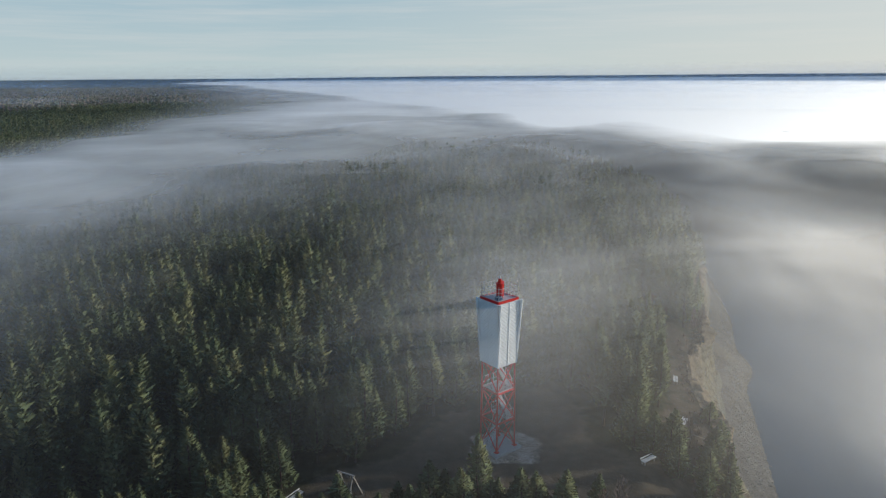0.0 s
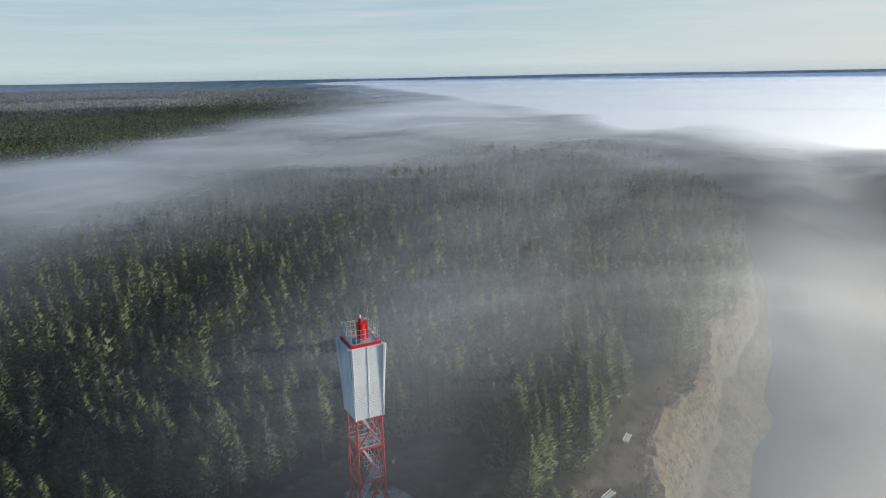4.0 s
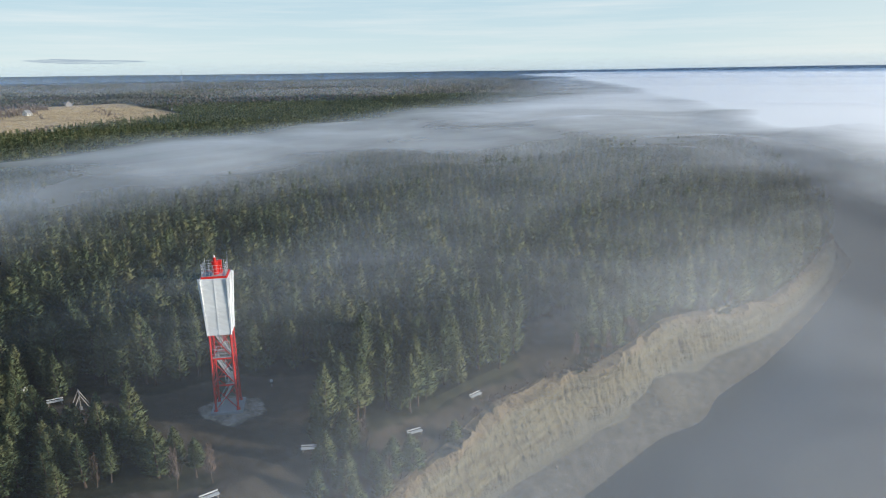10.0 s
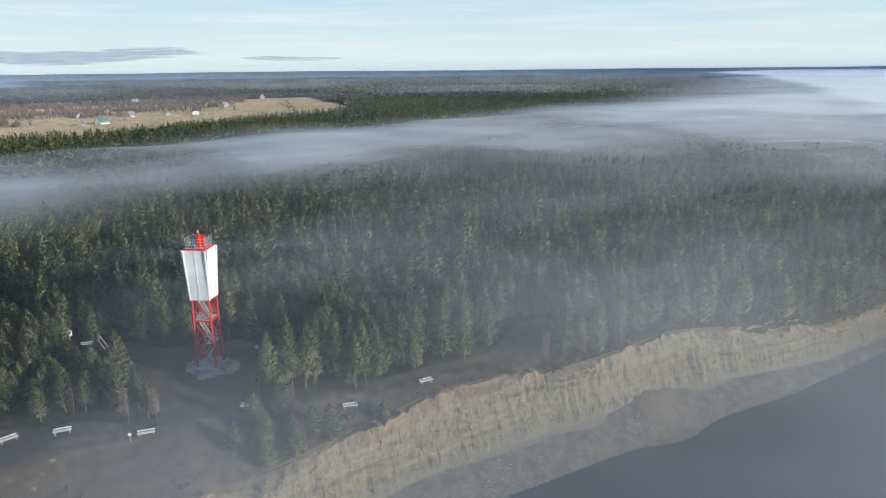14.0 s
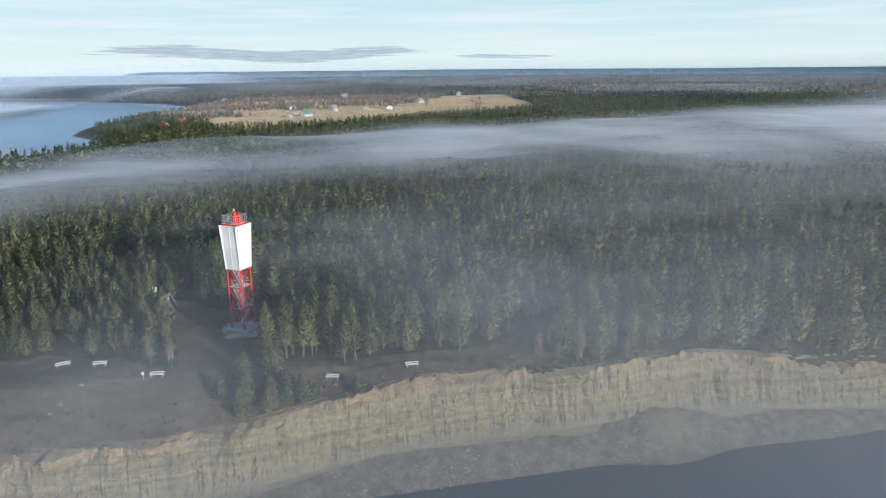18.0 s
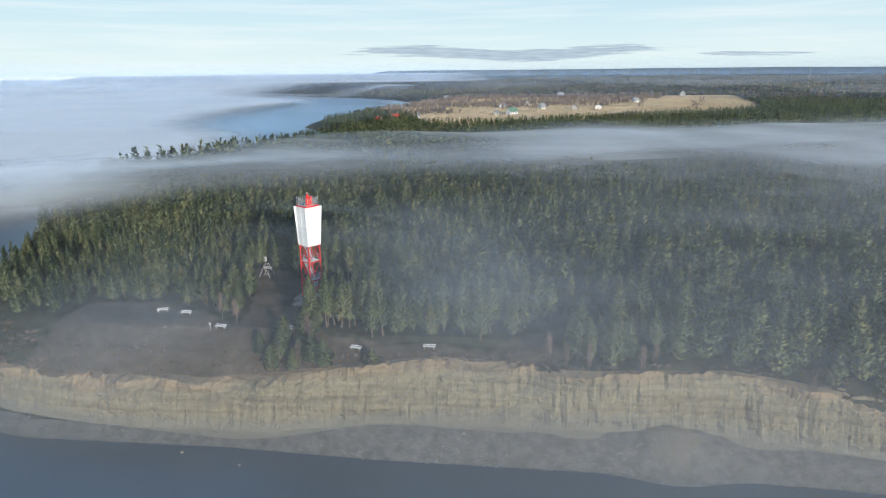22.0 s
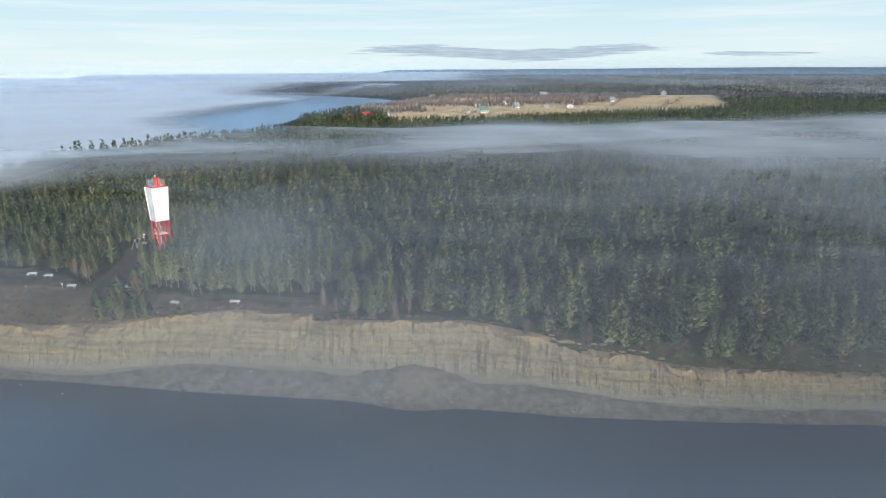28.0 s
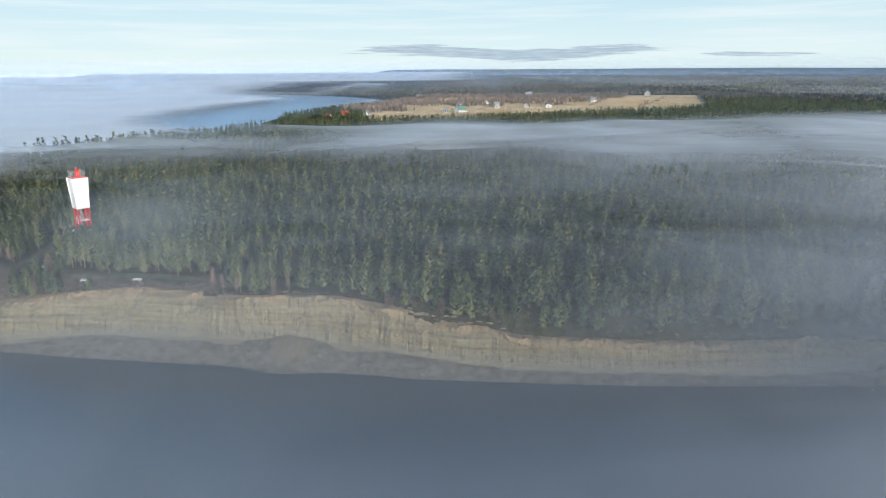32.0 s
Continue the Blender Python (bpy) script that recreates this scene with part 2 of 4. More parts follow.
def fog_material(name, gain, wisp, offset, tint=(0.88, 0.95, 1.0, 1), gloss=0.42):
    """Fog sheet: light passes, scatters, or glows from a broad gloss aimed by hand."""
    m = bpy.data.materials.new(name)
    m.use_nodes = True
    nt = m.node_tree
    nt.nodes.clear()
    out = nt.nodes.new("ShaderNodeOutputMaterial")
    v = coords(nt, (1, 1, 1), offset)
    big = noise_of(nt, v, 0.014 * wisp, 5, 0.55)
    streak = noise_of(nt, coords(nt, (0.024 * wisp, 0.009 * wisp, 1), offset), 1.0, 4, 0.55)
    n = calc(nt, "ADD", calc(nt, "MULTIPLY", big, 0.6), calc(nt, "MULTIPLY", streak, 0.4))
    n = calc(nt, "MULTIPLY", calc(nt, "SUBTRACT", n, 0.3), 2.6, True)
    dens = attribute(nt, "thickness")
    d = calc(nt, "MULTIPLY", dens, gain)
    # thick banks close over, thin ones break into wisps
    a = calc(nt, "MULTIPLY", d, calc(nt, "ADD", calc(nt, "MULTIPLY", calc(nt, "MULTIPLY", n, 1.5), calc(nt, "SUBTRACT", 1.0, d)), calc(nt, "MULTIPLY", d, 1.15)), True)
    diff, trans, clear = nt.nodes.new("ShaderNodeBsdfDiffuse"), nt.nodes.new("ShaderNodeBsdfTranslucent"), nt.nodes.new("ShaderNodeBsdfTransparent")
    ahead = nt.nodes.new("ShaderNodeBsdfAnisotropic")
    ahead.inputs["Roughness"].default_value = 0.57   # broad lobe, standing in for light that fog throws forwards
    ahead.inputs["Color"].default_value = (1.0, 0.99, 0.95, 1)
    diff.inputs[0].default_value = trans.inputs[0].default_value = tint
    sunward_normal = nt.nodes.new("ShaderNodeCombineXYZ")
    aimed_normal = nt.nodes.new("ShaderNodeCombineXYZ")
    # normals set by hand: one leans sunward, one aims gloss at the opening view
    for vector, values in ((sunward_normal, (0.26, 0.09, 0.96)), (aimed_normal, (0.5, -0.56, 0.66))):
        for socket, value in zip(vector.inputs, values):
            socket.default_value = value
    nt.links.new(sunward_normal.outputs[0], diff.inputs["Normal"])
    nt.links.new(aimed_normal.outputs[0], ahead.inputs["Normal"])
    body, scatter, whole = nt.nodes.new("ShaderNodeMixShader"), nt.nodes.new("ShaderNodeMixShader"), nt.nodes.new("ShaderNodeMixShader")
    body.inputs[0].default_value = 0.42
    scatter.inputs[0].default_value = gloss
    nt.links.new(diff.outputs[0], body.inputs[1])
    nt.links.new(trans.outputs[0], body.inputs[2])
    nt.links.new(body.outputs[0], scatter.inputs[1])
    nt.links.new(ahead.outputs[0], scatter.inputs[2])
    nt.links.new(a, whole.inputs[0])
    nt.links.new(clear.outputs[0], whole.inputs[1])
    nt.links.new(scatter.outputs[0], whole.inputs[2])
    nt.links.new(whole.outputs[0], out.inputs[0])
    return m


# ---- helpers for meshes ----
def mesh_np(name, verts, faces, mat, smooth=False, layers=None, normals=None):
    """One mesh from arrays of vertices and of equal-sided faces, with float layers on its vertices."""
    verts, faces = np.asarray(verts, np.float32), np.asarray(faces, np.int32)
    me = bpy.data.meshes.new(name)
    k = faces.shape[1]
    me.vertices.add(len(verts))
    me.vertices.foreach_set("co", verts.ravel())
    me.loops.add(faces.size)
    me.loops.foreach_set("vertex_index", faces.ravel())
    me.polygons.add(len(faces))
    me.polygons.foreach_set("loop_start", np.arange(0, faces.size, k, dtype=np.int32))
    me.polygons.foreach_set("use_smooth", np.full(len(faces), smooth))
    me.update(calc_edges=True)
    for key, value in (layers or {}).items():
        me.attributes.new(key, "FLOAT", "POINT").data.foreach_set("value", np.asarray(value, np.float32).ravel())
    if normals is not None:
        me.polygons.foreach_set("use_smooth", np.full(len(faces), True))
        me.attributes.new("custom_normal", "FLOAT_VECTOR", "POINT").data.foreach_set("vector", np.asarray(normals, np.float32).ravel())
    me.materials.append(mat)
    return me


def grid_faces(nu, nv):
    i = (np.arange(nu - 1)[:, None] * nv + np.arange(nv - 1)[None, :]).ravel()
    return np.stack([i, i + nv, i + nv + 1, i + 1], 1)


def put(ob, parent=None, m=None):
    if parent is not None:
        ob.parent = parent
    if m is not None:
        ob.matrix_basis = m
    return ob


def part(name, bm, mat, parent=None, label="", m=None):
    me = bpy.data.meshes.new(name)
    bm.to_mesh(me)
    bm.free()
    me.materials.append(mat)
    ob = put(new(name, me), parent, m)
    return tagged(ob, label)


def share(name, mesh, parent, m=None):
    return put(new(name, mesh), parent, m)


def thing(name, m, label, category, group="", kind=""):
    ob = new(name)
    ob.matrix_basis = m
    return tagged(ob, label, category, group, kind)


def box(bm, size, at=(0, 0, 0), turn=None, bevel=0.0):
    m = Matrix.Translation(at) @ (turn if turn is not None else Matrix()) @ Matrix.Diagonal((*size, 1))
    made = bmesh.ops.create_cube(bm, size=1.0, matrix=m)["verts"]
    if bevel:
        edges = list({e for v in made for e in v.link_edges})
        bmesh.ops.bevel(bm, geom=edges, offset=bevel, segments=1, affect="EDGES")
    return bm


def bar(bm, a, b, w, d=None, sides=4):
    """A straight bar from a to b: square for four sides, else round."""
    a, b = Vector(a), Vector(b)
    q = (b - a).to_track_quat("Z", "Y").to_matrix().to_4x4()
    m = Matrix.Translation((a + b) / 2) @ q
    if sides == 4:
        bmesh.ops.create_cube(bm, size=1.0, matrix=m @ Matrix.Diagonal((w, d or w, (b - a).length, 1)))
    else:
        bmesh.ops.create_cone(bm, cap_ends=True, segments=sides, radius1=w / 2, radius2=(d or w) / 2, depth=(b - a).length, matrix=m)
    return bm


# ---- plan of the land ----
COAST = np.array([(-4900, 4900), (-1300, 4900), (-1140, 3270), (-1100, 2850), (-700, 2080), (-541, 1869), (-330, 1300), (-120, 800), (0, 480), (40, 330), (66, 251), (73, 206),
                  (70, 187), (66.5, 166), (62.5, 148), (57.5, 128), (51, 110), (45, 90), (39, 70), (32, 50), (28, 36), (24, 22), (14, 6), (-10, -8), (-60, -14), (-100, -22), (-135, -20),
                  (-176, -4), (-226, 17), (-268, 41), (-315, 62), (-380, 72), (-450, 66), (-505, 50), (-560, 58), (-614, 72), (-674, 96), (-760, 146), (-840, 190), (-915, 206),
                  (-1000, 190), (-1110, 150), (-1200, 90), (-1290, 0), (-1700, -350), (-3000, -900), (-4900, -1400)], float)
CLEARING = np.array([(-15, 51), (-12, 57), (-5, 60), (0, 69), (12, 75), (16, 70), (15, 64), (18.5, 60), (22.5, 64.5), (24.8, 70), (27, 74), (28, 79.5), (31.2, 86), (28.4, 94), (26, 102), (29, 107.5), (33, 104), (35.3, 97), (37.5, 91), (38, 84), (36.5, 70),
                     (33, 50), (27, 36), (18, 20), (0, 26), (3, 38), (9, 45), (16, 50.5), (10, 52), (0, 52.5), (-6, 51)], float)
FIELDS = np.array([(-325, 149), (-341, 179), (-404, 270), (-420, 340), (-426, 414), (-480, 487), (-775, 640), (-820, 535), (-900, 430), (-950, 250), (-870, 205), (-690, 155),
                   (-600, 118), (-470, 150), (-372, 135)], float)


def from_line(pts, line, closed):
    """The distance of points from a broken line."""
    best = np.full(len(pts), 1e9)
    a = line if closed else line[:-1]
    b = np.roll(line, -1, 0) if closed else line[1:]
    for p, q in zip(a, b):
        d = q - p
        t = np.clip(((pts - p) @ d) / (d @ d), 0, 1)
        best = np.minimum(best, np.hypot(*(pts - p - t[:, None] * d).T))
    return best


def inside(pts, poly):
    x, y = pts.T
    r = np.zeros(len(pts), bool)
    for p, q in zip(poly, np.roll(poly, -1, 0)):
        hit = ((p[1] > y) != (q[1] > y)) & (x < (q[0] - p[0]) * (y - p[1]) / (q[1] - p[1] + 1e-12) + p[0])
        r ^= hit
    return r


def signed(pts, poly):
    return from_line(pts, poly, True) * np.where(inside(pts, poly), 1, -1)


def wave(pts, scale, seed):
    """Smooth noise in the plane, about -1 to 1."""
    rng = np.random.RandomState(seed)
    out = np.zeros(len(pts))
    for _ in range(7):
        a, ph = rng.uniform(0, 2 * np.pi), rng.uniform(0, 2 * np.pi)
        k = rng.uniform(0.6, 1.7) / scale
        out += np.sin(2 * np.pi * k * (pts @ (np.cos(a), np.sin(a))) + ph)
    return out / 3.2


# along the shore, by y: where the cliff's foot and lip lie inland of the waterline, and how high
SHORE_Y = [0, 45, 55, 66, 76, 89, 93, 100, 113, 122, 134, 144, 160, 330]
FOOT_D = [2.4, 2.4, 2.6, 4.2, 5.0, 5.2, 5.0, 4.8, 5.2, 4.6, 3.2, 2.4, 2.2, 2.2]
FOOT_Z = [1.0, 1.0, 1.2, 2.2, 2.7, 2.8, 2.8, 2.8, 2.8, 2.4, 1.7, 1.3, 1.2, 1.2]
LIP_D = [4.2, 4.2, 4.8, 6.6, 8.6, 8.6, 6.2, 6.0, 7.6, 6.4, 4.8, 3.8, 3.6, 3.6]
LIP_Z = [7.2, 7.4, 8.0, 9.4, 10.1, 10.1, 10.1, 10.2, 10.3, 9.6, 7.4, 6.0, 5.6, 5.6]


def shore(y):
    return [np.interp(y, SHORE_Y, table) for table in (FOOT_D, FOOT_Z, LIP_D, LIP_Z)]


def piecewise(d, xs, zs):
    """Straight pieces between points that differ from place to place."""
    out = np.broadcast_to(zs[0], d.shape).astype(float)
    for x0, x1, z0, z1 in zip(xs, xs[1:], zs, zs[1:]):
        t = np.clip((d - x0) / np.maximum(x1 - x0, 1e-6), 0, 1)
        out = np.where(d > x0, z0 + (z1 - z0) * t, out)
    return out


def height(pts, inland=None):
    """Height of the ground above the sea."""
    d = signed(pts, COAST) if inland is None else inland
    fd, fz, ld, lz = shore(pts[:, 1])
    one = np.ones(len(pts))
    z_cliff = piecewise(d, [-60 * one, -3 * one, 0 * one, fd, ld + 0.5, ld + 1.1, ld + 5.0, 14.5 * one, 400 * one, 2000 * one],
                        [-6 * one, -0.5 * one, 0 * one, fz, fz + 0.4, lz - 0.1, lz + (11.2 - lz) * 0.55, 11.3 * one, 11.6 * one, 13 * one])
    z_low = np.interp(d, [-60, -3, 0, 10, 60, 400, 2000], [-6, -0.5, 0, 1.2, 7.0, 10.0, 13.0])
    west = np.clip((-pts[:, 0] - 300) / 120, 0, 1)
    z = z_cliff * (1 - west) + z_low * west
    rough = 0.18 * wave(pts, 14, 3) * np.clip((np.hypot(pts[:, 0] - 5.4, pts[:, 1] - 62.2) - 4) / 6, 0, 1)
    z = z + 1.3 * np.exp(-((pts[:, 0] - 46.0) ** 2 + (pts[:, 1] - 107.0) ** 2) / 26.0)
    return z + np.where(d > 10, rough, 0) + np.where(d > 60, 0.8 * wave(pts, 160, 4), 0)


# ---- ground ----
def ground_sheet():
    n = 420
    u = np.linspace(-1, 1, n)
    warp = np.sinh(u * 7.0) / np.sinh(7.0)
    lo, hi = -4960.0, 4960.0
    xs = np.where(warp < 0, 25 + warp * (25 - lo), 25 + warp * (1200 - 25))
    ys = np.where(warp < 0, 75 + warp * (75 + 1500), 75 + warp * (hi - 75))
    px, py = np.meshgrid(xs, ys, indexing="ij")
    pts = np.stack([px.ravel(), py.ravel()], 1)
    d = signed(pts, COAST)
    z = height(pts, d)
    layers = {
        "open": np.clip(0.5 + signed(pts, CLEARING) / 3.0, 0, 1),
        "field": np.clip(0.5 + signed(pts, FIELDS) / 12.0, 0, 1),
        "pad": np.clip(0.5 + (3.4 + 0.8 * wave(pts, 5, 41) - np.hypot(pts[:, 0] - 6.3, (pts[:, 1] - 62.0) * 1.1)) / 2.0, 0, 1),
        "trail": np.clip(0.2 + (0.45 - np.minimum(from_line(pts, np.array([(12.5, 43), (15, 39.5), (19.5, 34.5)], float), False), from_line(pts, np.array([(27.2, 66.5), (30.4, 65.4), (32.6, 64.7)], float), False))) / 1.2, 0, 1),
        "talus": np.exp(-((pts[:, 0] - 46.0) ** 2 + (pts[:, 1] - 107.0) ** 2) / 16.0),
        "beach": np.clip(0.5 + (shore(pts[:, 1])[0] + 0.6 - d) / 1.0, 0, 1),
    }
    ob = new("ground", mesh_np("ground", np.c_[pts, z], grid_faces(n, n), M_GROUND, True, layers))
    return tagged(ob, "clifftop ground of trodden earth, forest floor, tan fields and gravel beach", "ground", kind="structure")


ground_sheet()
bm = bmesh.new()
bmesh.ops.create_circle(bm, cap_ends=True, segments=96, radius=4970)
tagged(part("water", bm, M_SEA), "calm dark blue-grey sea under fog", "sea", kind="structure")


# ---- cliff ----
def along(line, step, rounds=3):
    """The line cut into even steps and smoothed, with its inland normals."""
    seg = np.hypot(*np.diff(line, axis=0).T)
    s = np.r_[0, np.cumsum(seg)]
    q = np.arange(0, s[-1], step)
    p = np.stack([np.interp(q, s, line[:, k]) for k in (0, 1)], 1)
    w = int(12 / step)
    for _ in range(rounds):
        pad = np.r_[np.repeat(p[:1], w, 0), p, np.repeat(p[-1:], w, 0)]
        p = np.stack([np.convolve(pad[:, k], np.ones(2 * w + 1) / (2 * w + 1), "valid") for k in (0, 1)], 1)
    t = np.gradient(p, axis=0)
    t /= np.hypot(*t.T)[:, None]
    return q, p, np.stack([t[:, 1], -t[:, 0]], 1)


def fbm(a, b, seed, octaves=4):
    out, amp = np.zeros(np.broadcast(a, b).shape), 1.0
    rng = np.random.RandomState(seed)
    for k in range(octaves):
        f = 2.0 ** k
        for _ in range(3):
            th, ph = rng.uniform(0, 6.28), rng.uniform(0, 6.28)
            out += amp * np.sin(f * (a * np.cos(th) + b * np.sin(th)) * rng.uniform(0.7, 1.3) + ph) / 3
        amp *= 0.55
    return out


def cliff_face():
    line = COAST[9:25]
    q, p, n = along(line, 0.24)
    v = np.linspace(0, 1, 46)
    fd, fz, ld, lz = [a[:, None] for a in shore(p[:, 1])]
    S, V = np.meshgrid(q, v, indexing="ij")
    g = ld - fd
    cuts = [0, 0.12, 0.2, 0.84, 0.93, 1.0]
    ds = np.concatenate([fd - 1.3, fd, fd + 0.2 * g, ld - 0.2 * g.clip(0.5, 3), ld + 0.1, ld + 1.5], 1)
    zs = np.concatenate([fz - 0.75, fz + 0.1, fz + 0.9, lz - 0.7, lz + 0.0, lz + 0.12], 1)
    D = np.stack([np.interp(v, cuts, row) for row in ds])
    Z = np.stack([np.interp(v, cuts, row) for row in zs])
    face = np.clip((V - 0.1) / 0.12, 0, 1) * np.clip((1.0 - V) / 0.1, 0, 1)
    bays = fbm(S / 9.0, S * 0, 5, 3)
    gap = 0.5 + 0.5 * fbm(S / 14.0, Z / 9.0, 16, 2)
    ribs = (np.abs(fbm(S / 1.6, Z / 6.0, 6, 4)) - 0.4) * gap + 0.6 * np.abs(fbm(S / 0.36, Z / 2.6, 17, 3))
    beds = np.floor(Z / 0.42 + 0.35 * fbm(S / 11.0, S * 0, 7, 2))
    cells = np.floor(S / (0.55 + 0.35 * np.mod(beds * 0.618, 1)) + 7.3 * np.mod(beds * 0.754, 1) + 0.5 * fbm(S / 1.3, Z / 2, 27, 2))
    rand = np.mod(np.sin(beds * 12.99 + cells * 78.23) * 43758.5, 1)
    course = np.mod(np.sin(beds * 45.2) * 9341.7, 1)
    D += face * (0.5 * bays + 0.34 * ribs + 0.03 + 0.24 * fbm(S / 0.8, Z / 0.7, 37, 3) + 0.22 * np.clip(0.22 - np.abs(fbm(S / 2.6, Z / 14.0, 31, 2)), 0, 1) / 0.22 * gap + 0.17 * (rand - 0.5) + 0.16 * (course - 0.5) - 0.16 * np.clip((5.6 - Z) / 0.4, -1, 1))
    rim = np.clip((V - 0.7) / 0.25, 0, 1)
    Z += rim * np.clip((1 - V) / 0.06, 0.3, 1) * (0.5 * fbm(S / 4.0, S * 0, 9, 4) + 0.35 * fbm(S / 0.7, V * 9, 10, 3))
    D += np.clip((V - 0.7) / 0.2, 0, 1) * np.clip((1 - V) / 0.06, 0.2, 1) * (1.1 * fbm(S / 2.2, V * 4, 12, 4))
    P = p[:, None, :] + n[:, None, :] * D[..., None]
    upper = np.clip((Z - lz + 1.3 + 0.9 * fbm(S / 3.0, Z / 2, 11, 3)) / 1.0, 0, 1) * 0.8
    lower = np.clip((fz + 2.2 - Z + 0.5 * fbm(S / 8.0, Z, 13, 2)) / 1.2, 0, 1) * 0.75
    verts = np.concatenate([P, Z[..., None]], 2).reshape(-1, 3)
    ob = new("cliff", mesh_np("cliff", verts, grid_faces(len(q), len(v))[:, ::-1], M_CLIFF, False, {"upper": upper, "lower": lower}))
    tagged(ob, "pale tan limestone cliff, layered and fissured, above a gravel beach", "cliff", kind="structure")
    return q, p, n


CQ, CP, CN = cliff_face()


def scatter_mesh(template, faces, places, scales, turns):
    """Many turned and scaled copies of a small shape in one array."""
    c, s = np.cos(turns), np.sin(turns)
    tv = template[None] * scales[:, None, :]
    x = tv[..., 0] * c[:, None] - tv[..., 1] * s[:, None] + places[:, None, 0]
    y = tv[..., 0] * s[:, None] + tv[..., 1] * c[:, None] + places[:, None, 1]
    z = tv[..., 2] + places[:, None, 2]
    verts = np.stack([x, y, z], 2).reshape(-1, 3)
    f = (faces[None] + (np.arange(len(places)) * len(template))[:, None, None]).reshape(-1, faces.shape[1])
    return verts, f


OCTA = np.array([(1, 0, 0), (0, 1, 0), (-1, 0, 0), (0, -1, 0), (0, 0, 0.8), (0, 0, -0.5)], float)
OCTA_F = np.array([(0, 1, 4), (1, 2, 4), (2, 3, 4), (3, 0, 4), (1, 0, 5), (2, 1, 5), (3, 2, 5), (0, 3, 5)])


def beach_stones():
    rng = np.random.RandomState(21)
    n = 14000
    i = rng.randint(0, len(CQ), n)
    d = rng.choice([0, 1], n, p=[0.65, 0.35])
    dist = np.where(d == 0, rng.normal(1.6, 1.1, n), rng.uniform(-1.0, 6.5, n))
    pts = CP[i] + CN[i] * dist[:, None] + rng.uniform(-0.3, 0.3, (n, 2))
    size = 0.05 + 0.16 * rng.rand(n) ** 6
    sc = np.stack([size * rng.uniform(0.8, 1.5, n), size, size * rng.uniform(0.5, 0.9, n)], 1)
    z = height(pts) + size * 0.15
    v, f = scatter_mesh(OCTA, OCTA_F, np.c_[pts, z], sc, rng.uniform(0, 6.28, n))
    tagged(new("beach_stones", mesh_np("beach_stones", v, f, M_STONE)), "pale grey pebbles and stones along the waterline", "stones", kind="stuff")
    # a few boulders that lie out in the shallows and at the cliff's foot
    for k in range(16):
        j = rng.randint(180, len(CQ) - 310)
        out = rng.choice([rng.uniform(-4.5, -0.6), rng.uniform(3.5, 5.6)])
        q = CP[j] + CN[j] * out
        r = rng.uniform(0.16, 0.3)
        b = bmesh.new()
        bmesh.ops.create_icosphere(b, subdivisions=2, radius=r)
        for vert in b.verts:
            vert.co *= 1 + 0.25 * noise.noise(vert.co * 2.2 + Vector((k * 3.1, 0, 0)))
            vert.co.z *= 0.65
        ob = part("boulder", b, M_STONE, m=pose(q[0], q[1], max(0.0, float(height(q[None])[0])) + 0.12 * r, 0, 0, rng.uniform(0, 360)))
        tagged(ob, "pale limestone boulder lying on the shore", "boulder", "boulders on the shore")


beach_stones()


def outcrop(x, y, turn, size, seed, z=None):
    """A broken ledge of pale rock that shows through the turf."""
    b = bmesh.new()
    bmesh.ops.create_icosphere(b, subdivisions=3, radius=1.0)
    for vert in b.verts:
        c = vert.co.copy()
        step = round(c.z * 4) / 4
        k = 1 + 0.28 * noise.noise(c * 2.4 + Vector((seed, 0, 0))) + 0.1 * noise.noise(c * 7 + Vector((0, seed, 0)))
        vert.co = Vector((c.x * size[0] * k, c.y * size[1] * k, (0.6 * step + 0.4 * c.z) * size[2]))
    z = float(height(np.array([[x, y]]))[0]) if z is None else z
    ob = part("rock_outcrop", b, M_CLIFF, m=pose(x, y, z + 0.1, 0, 0, turn))
    tagged(ob, "broken pale limestone ledge showing through the turf", "rock", "limestone ledges above the cliff")


def outcrops():
    rng = np.random.RandomState(44)
    spots = []
    for y in np.r_[np.arange(117, 143, 1.5), 175.0, 177.2, 179.5, 181.0]:
        x = np.interp(y, [117, 130, 142, 175, 182], [45.2, 50.0, 54.6, 58.8, 60.6]) + rng.uniform(-0.7, 0.7)
        spots.append((x, y + rng.uniform(-0.5, 0.5)))
    for k, (x, y) in enumerate(spots):
        r = rng.uniform(0.3, 0.6)
        outcrop(x, y, rng.uniform(50, 95), (r * rng.uniform(1.2, 2.2), r * 0.7, r * rng.uniform(0.3, 0.6)), 3.7 * k)


outcrops()


# ---- trees ----
def unit(v):
    return v / np.linalg.norm(v)


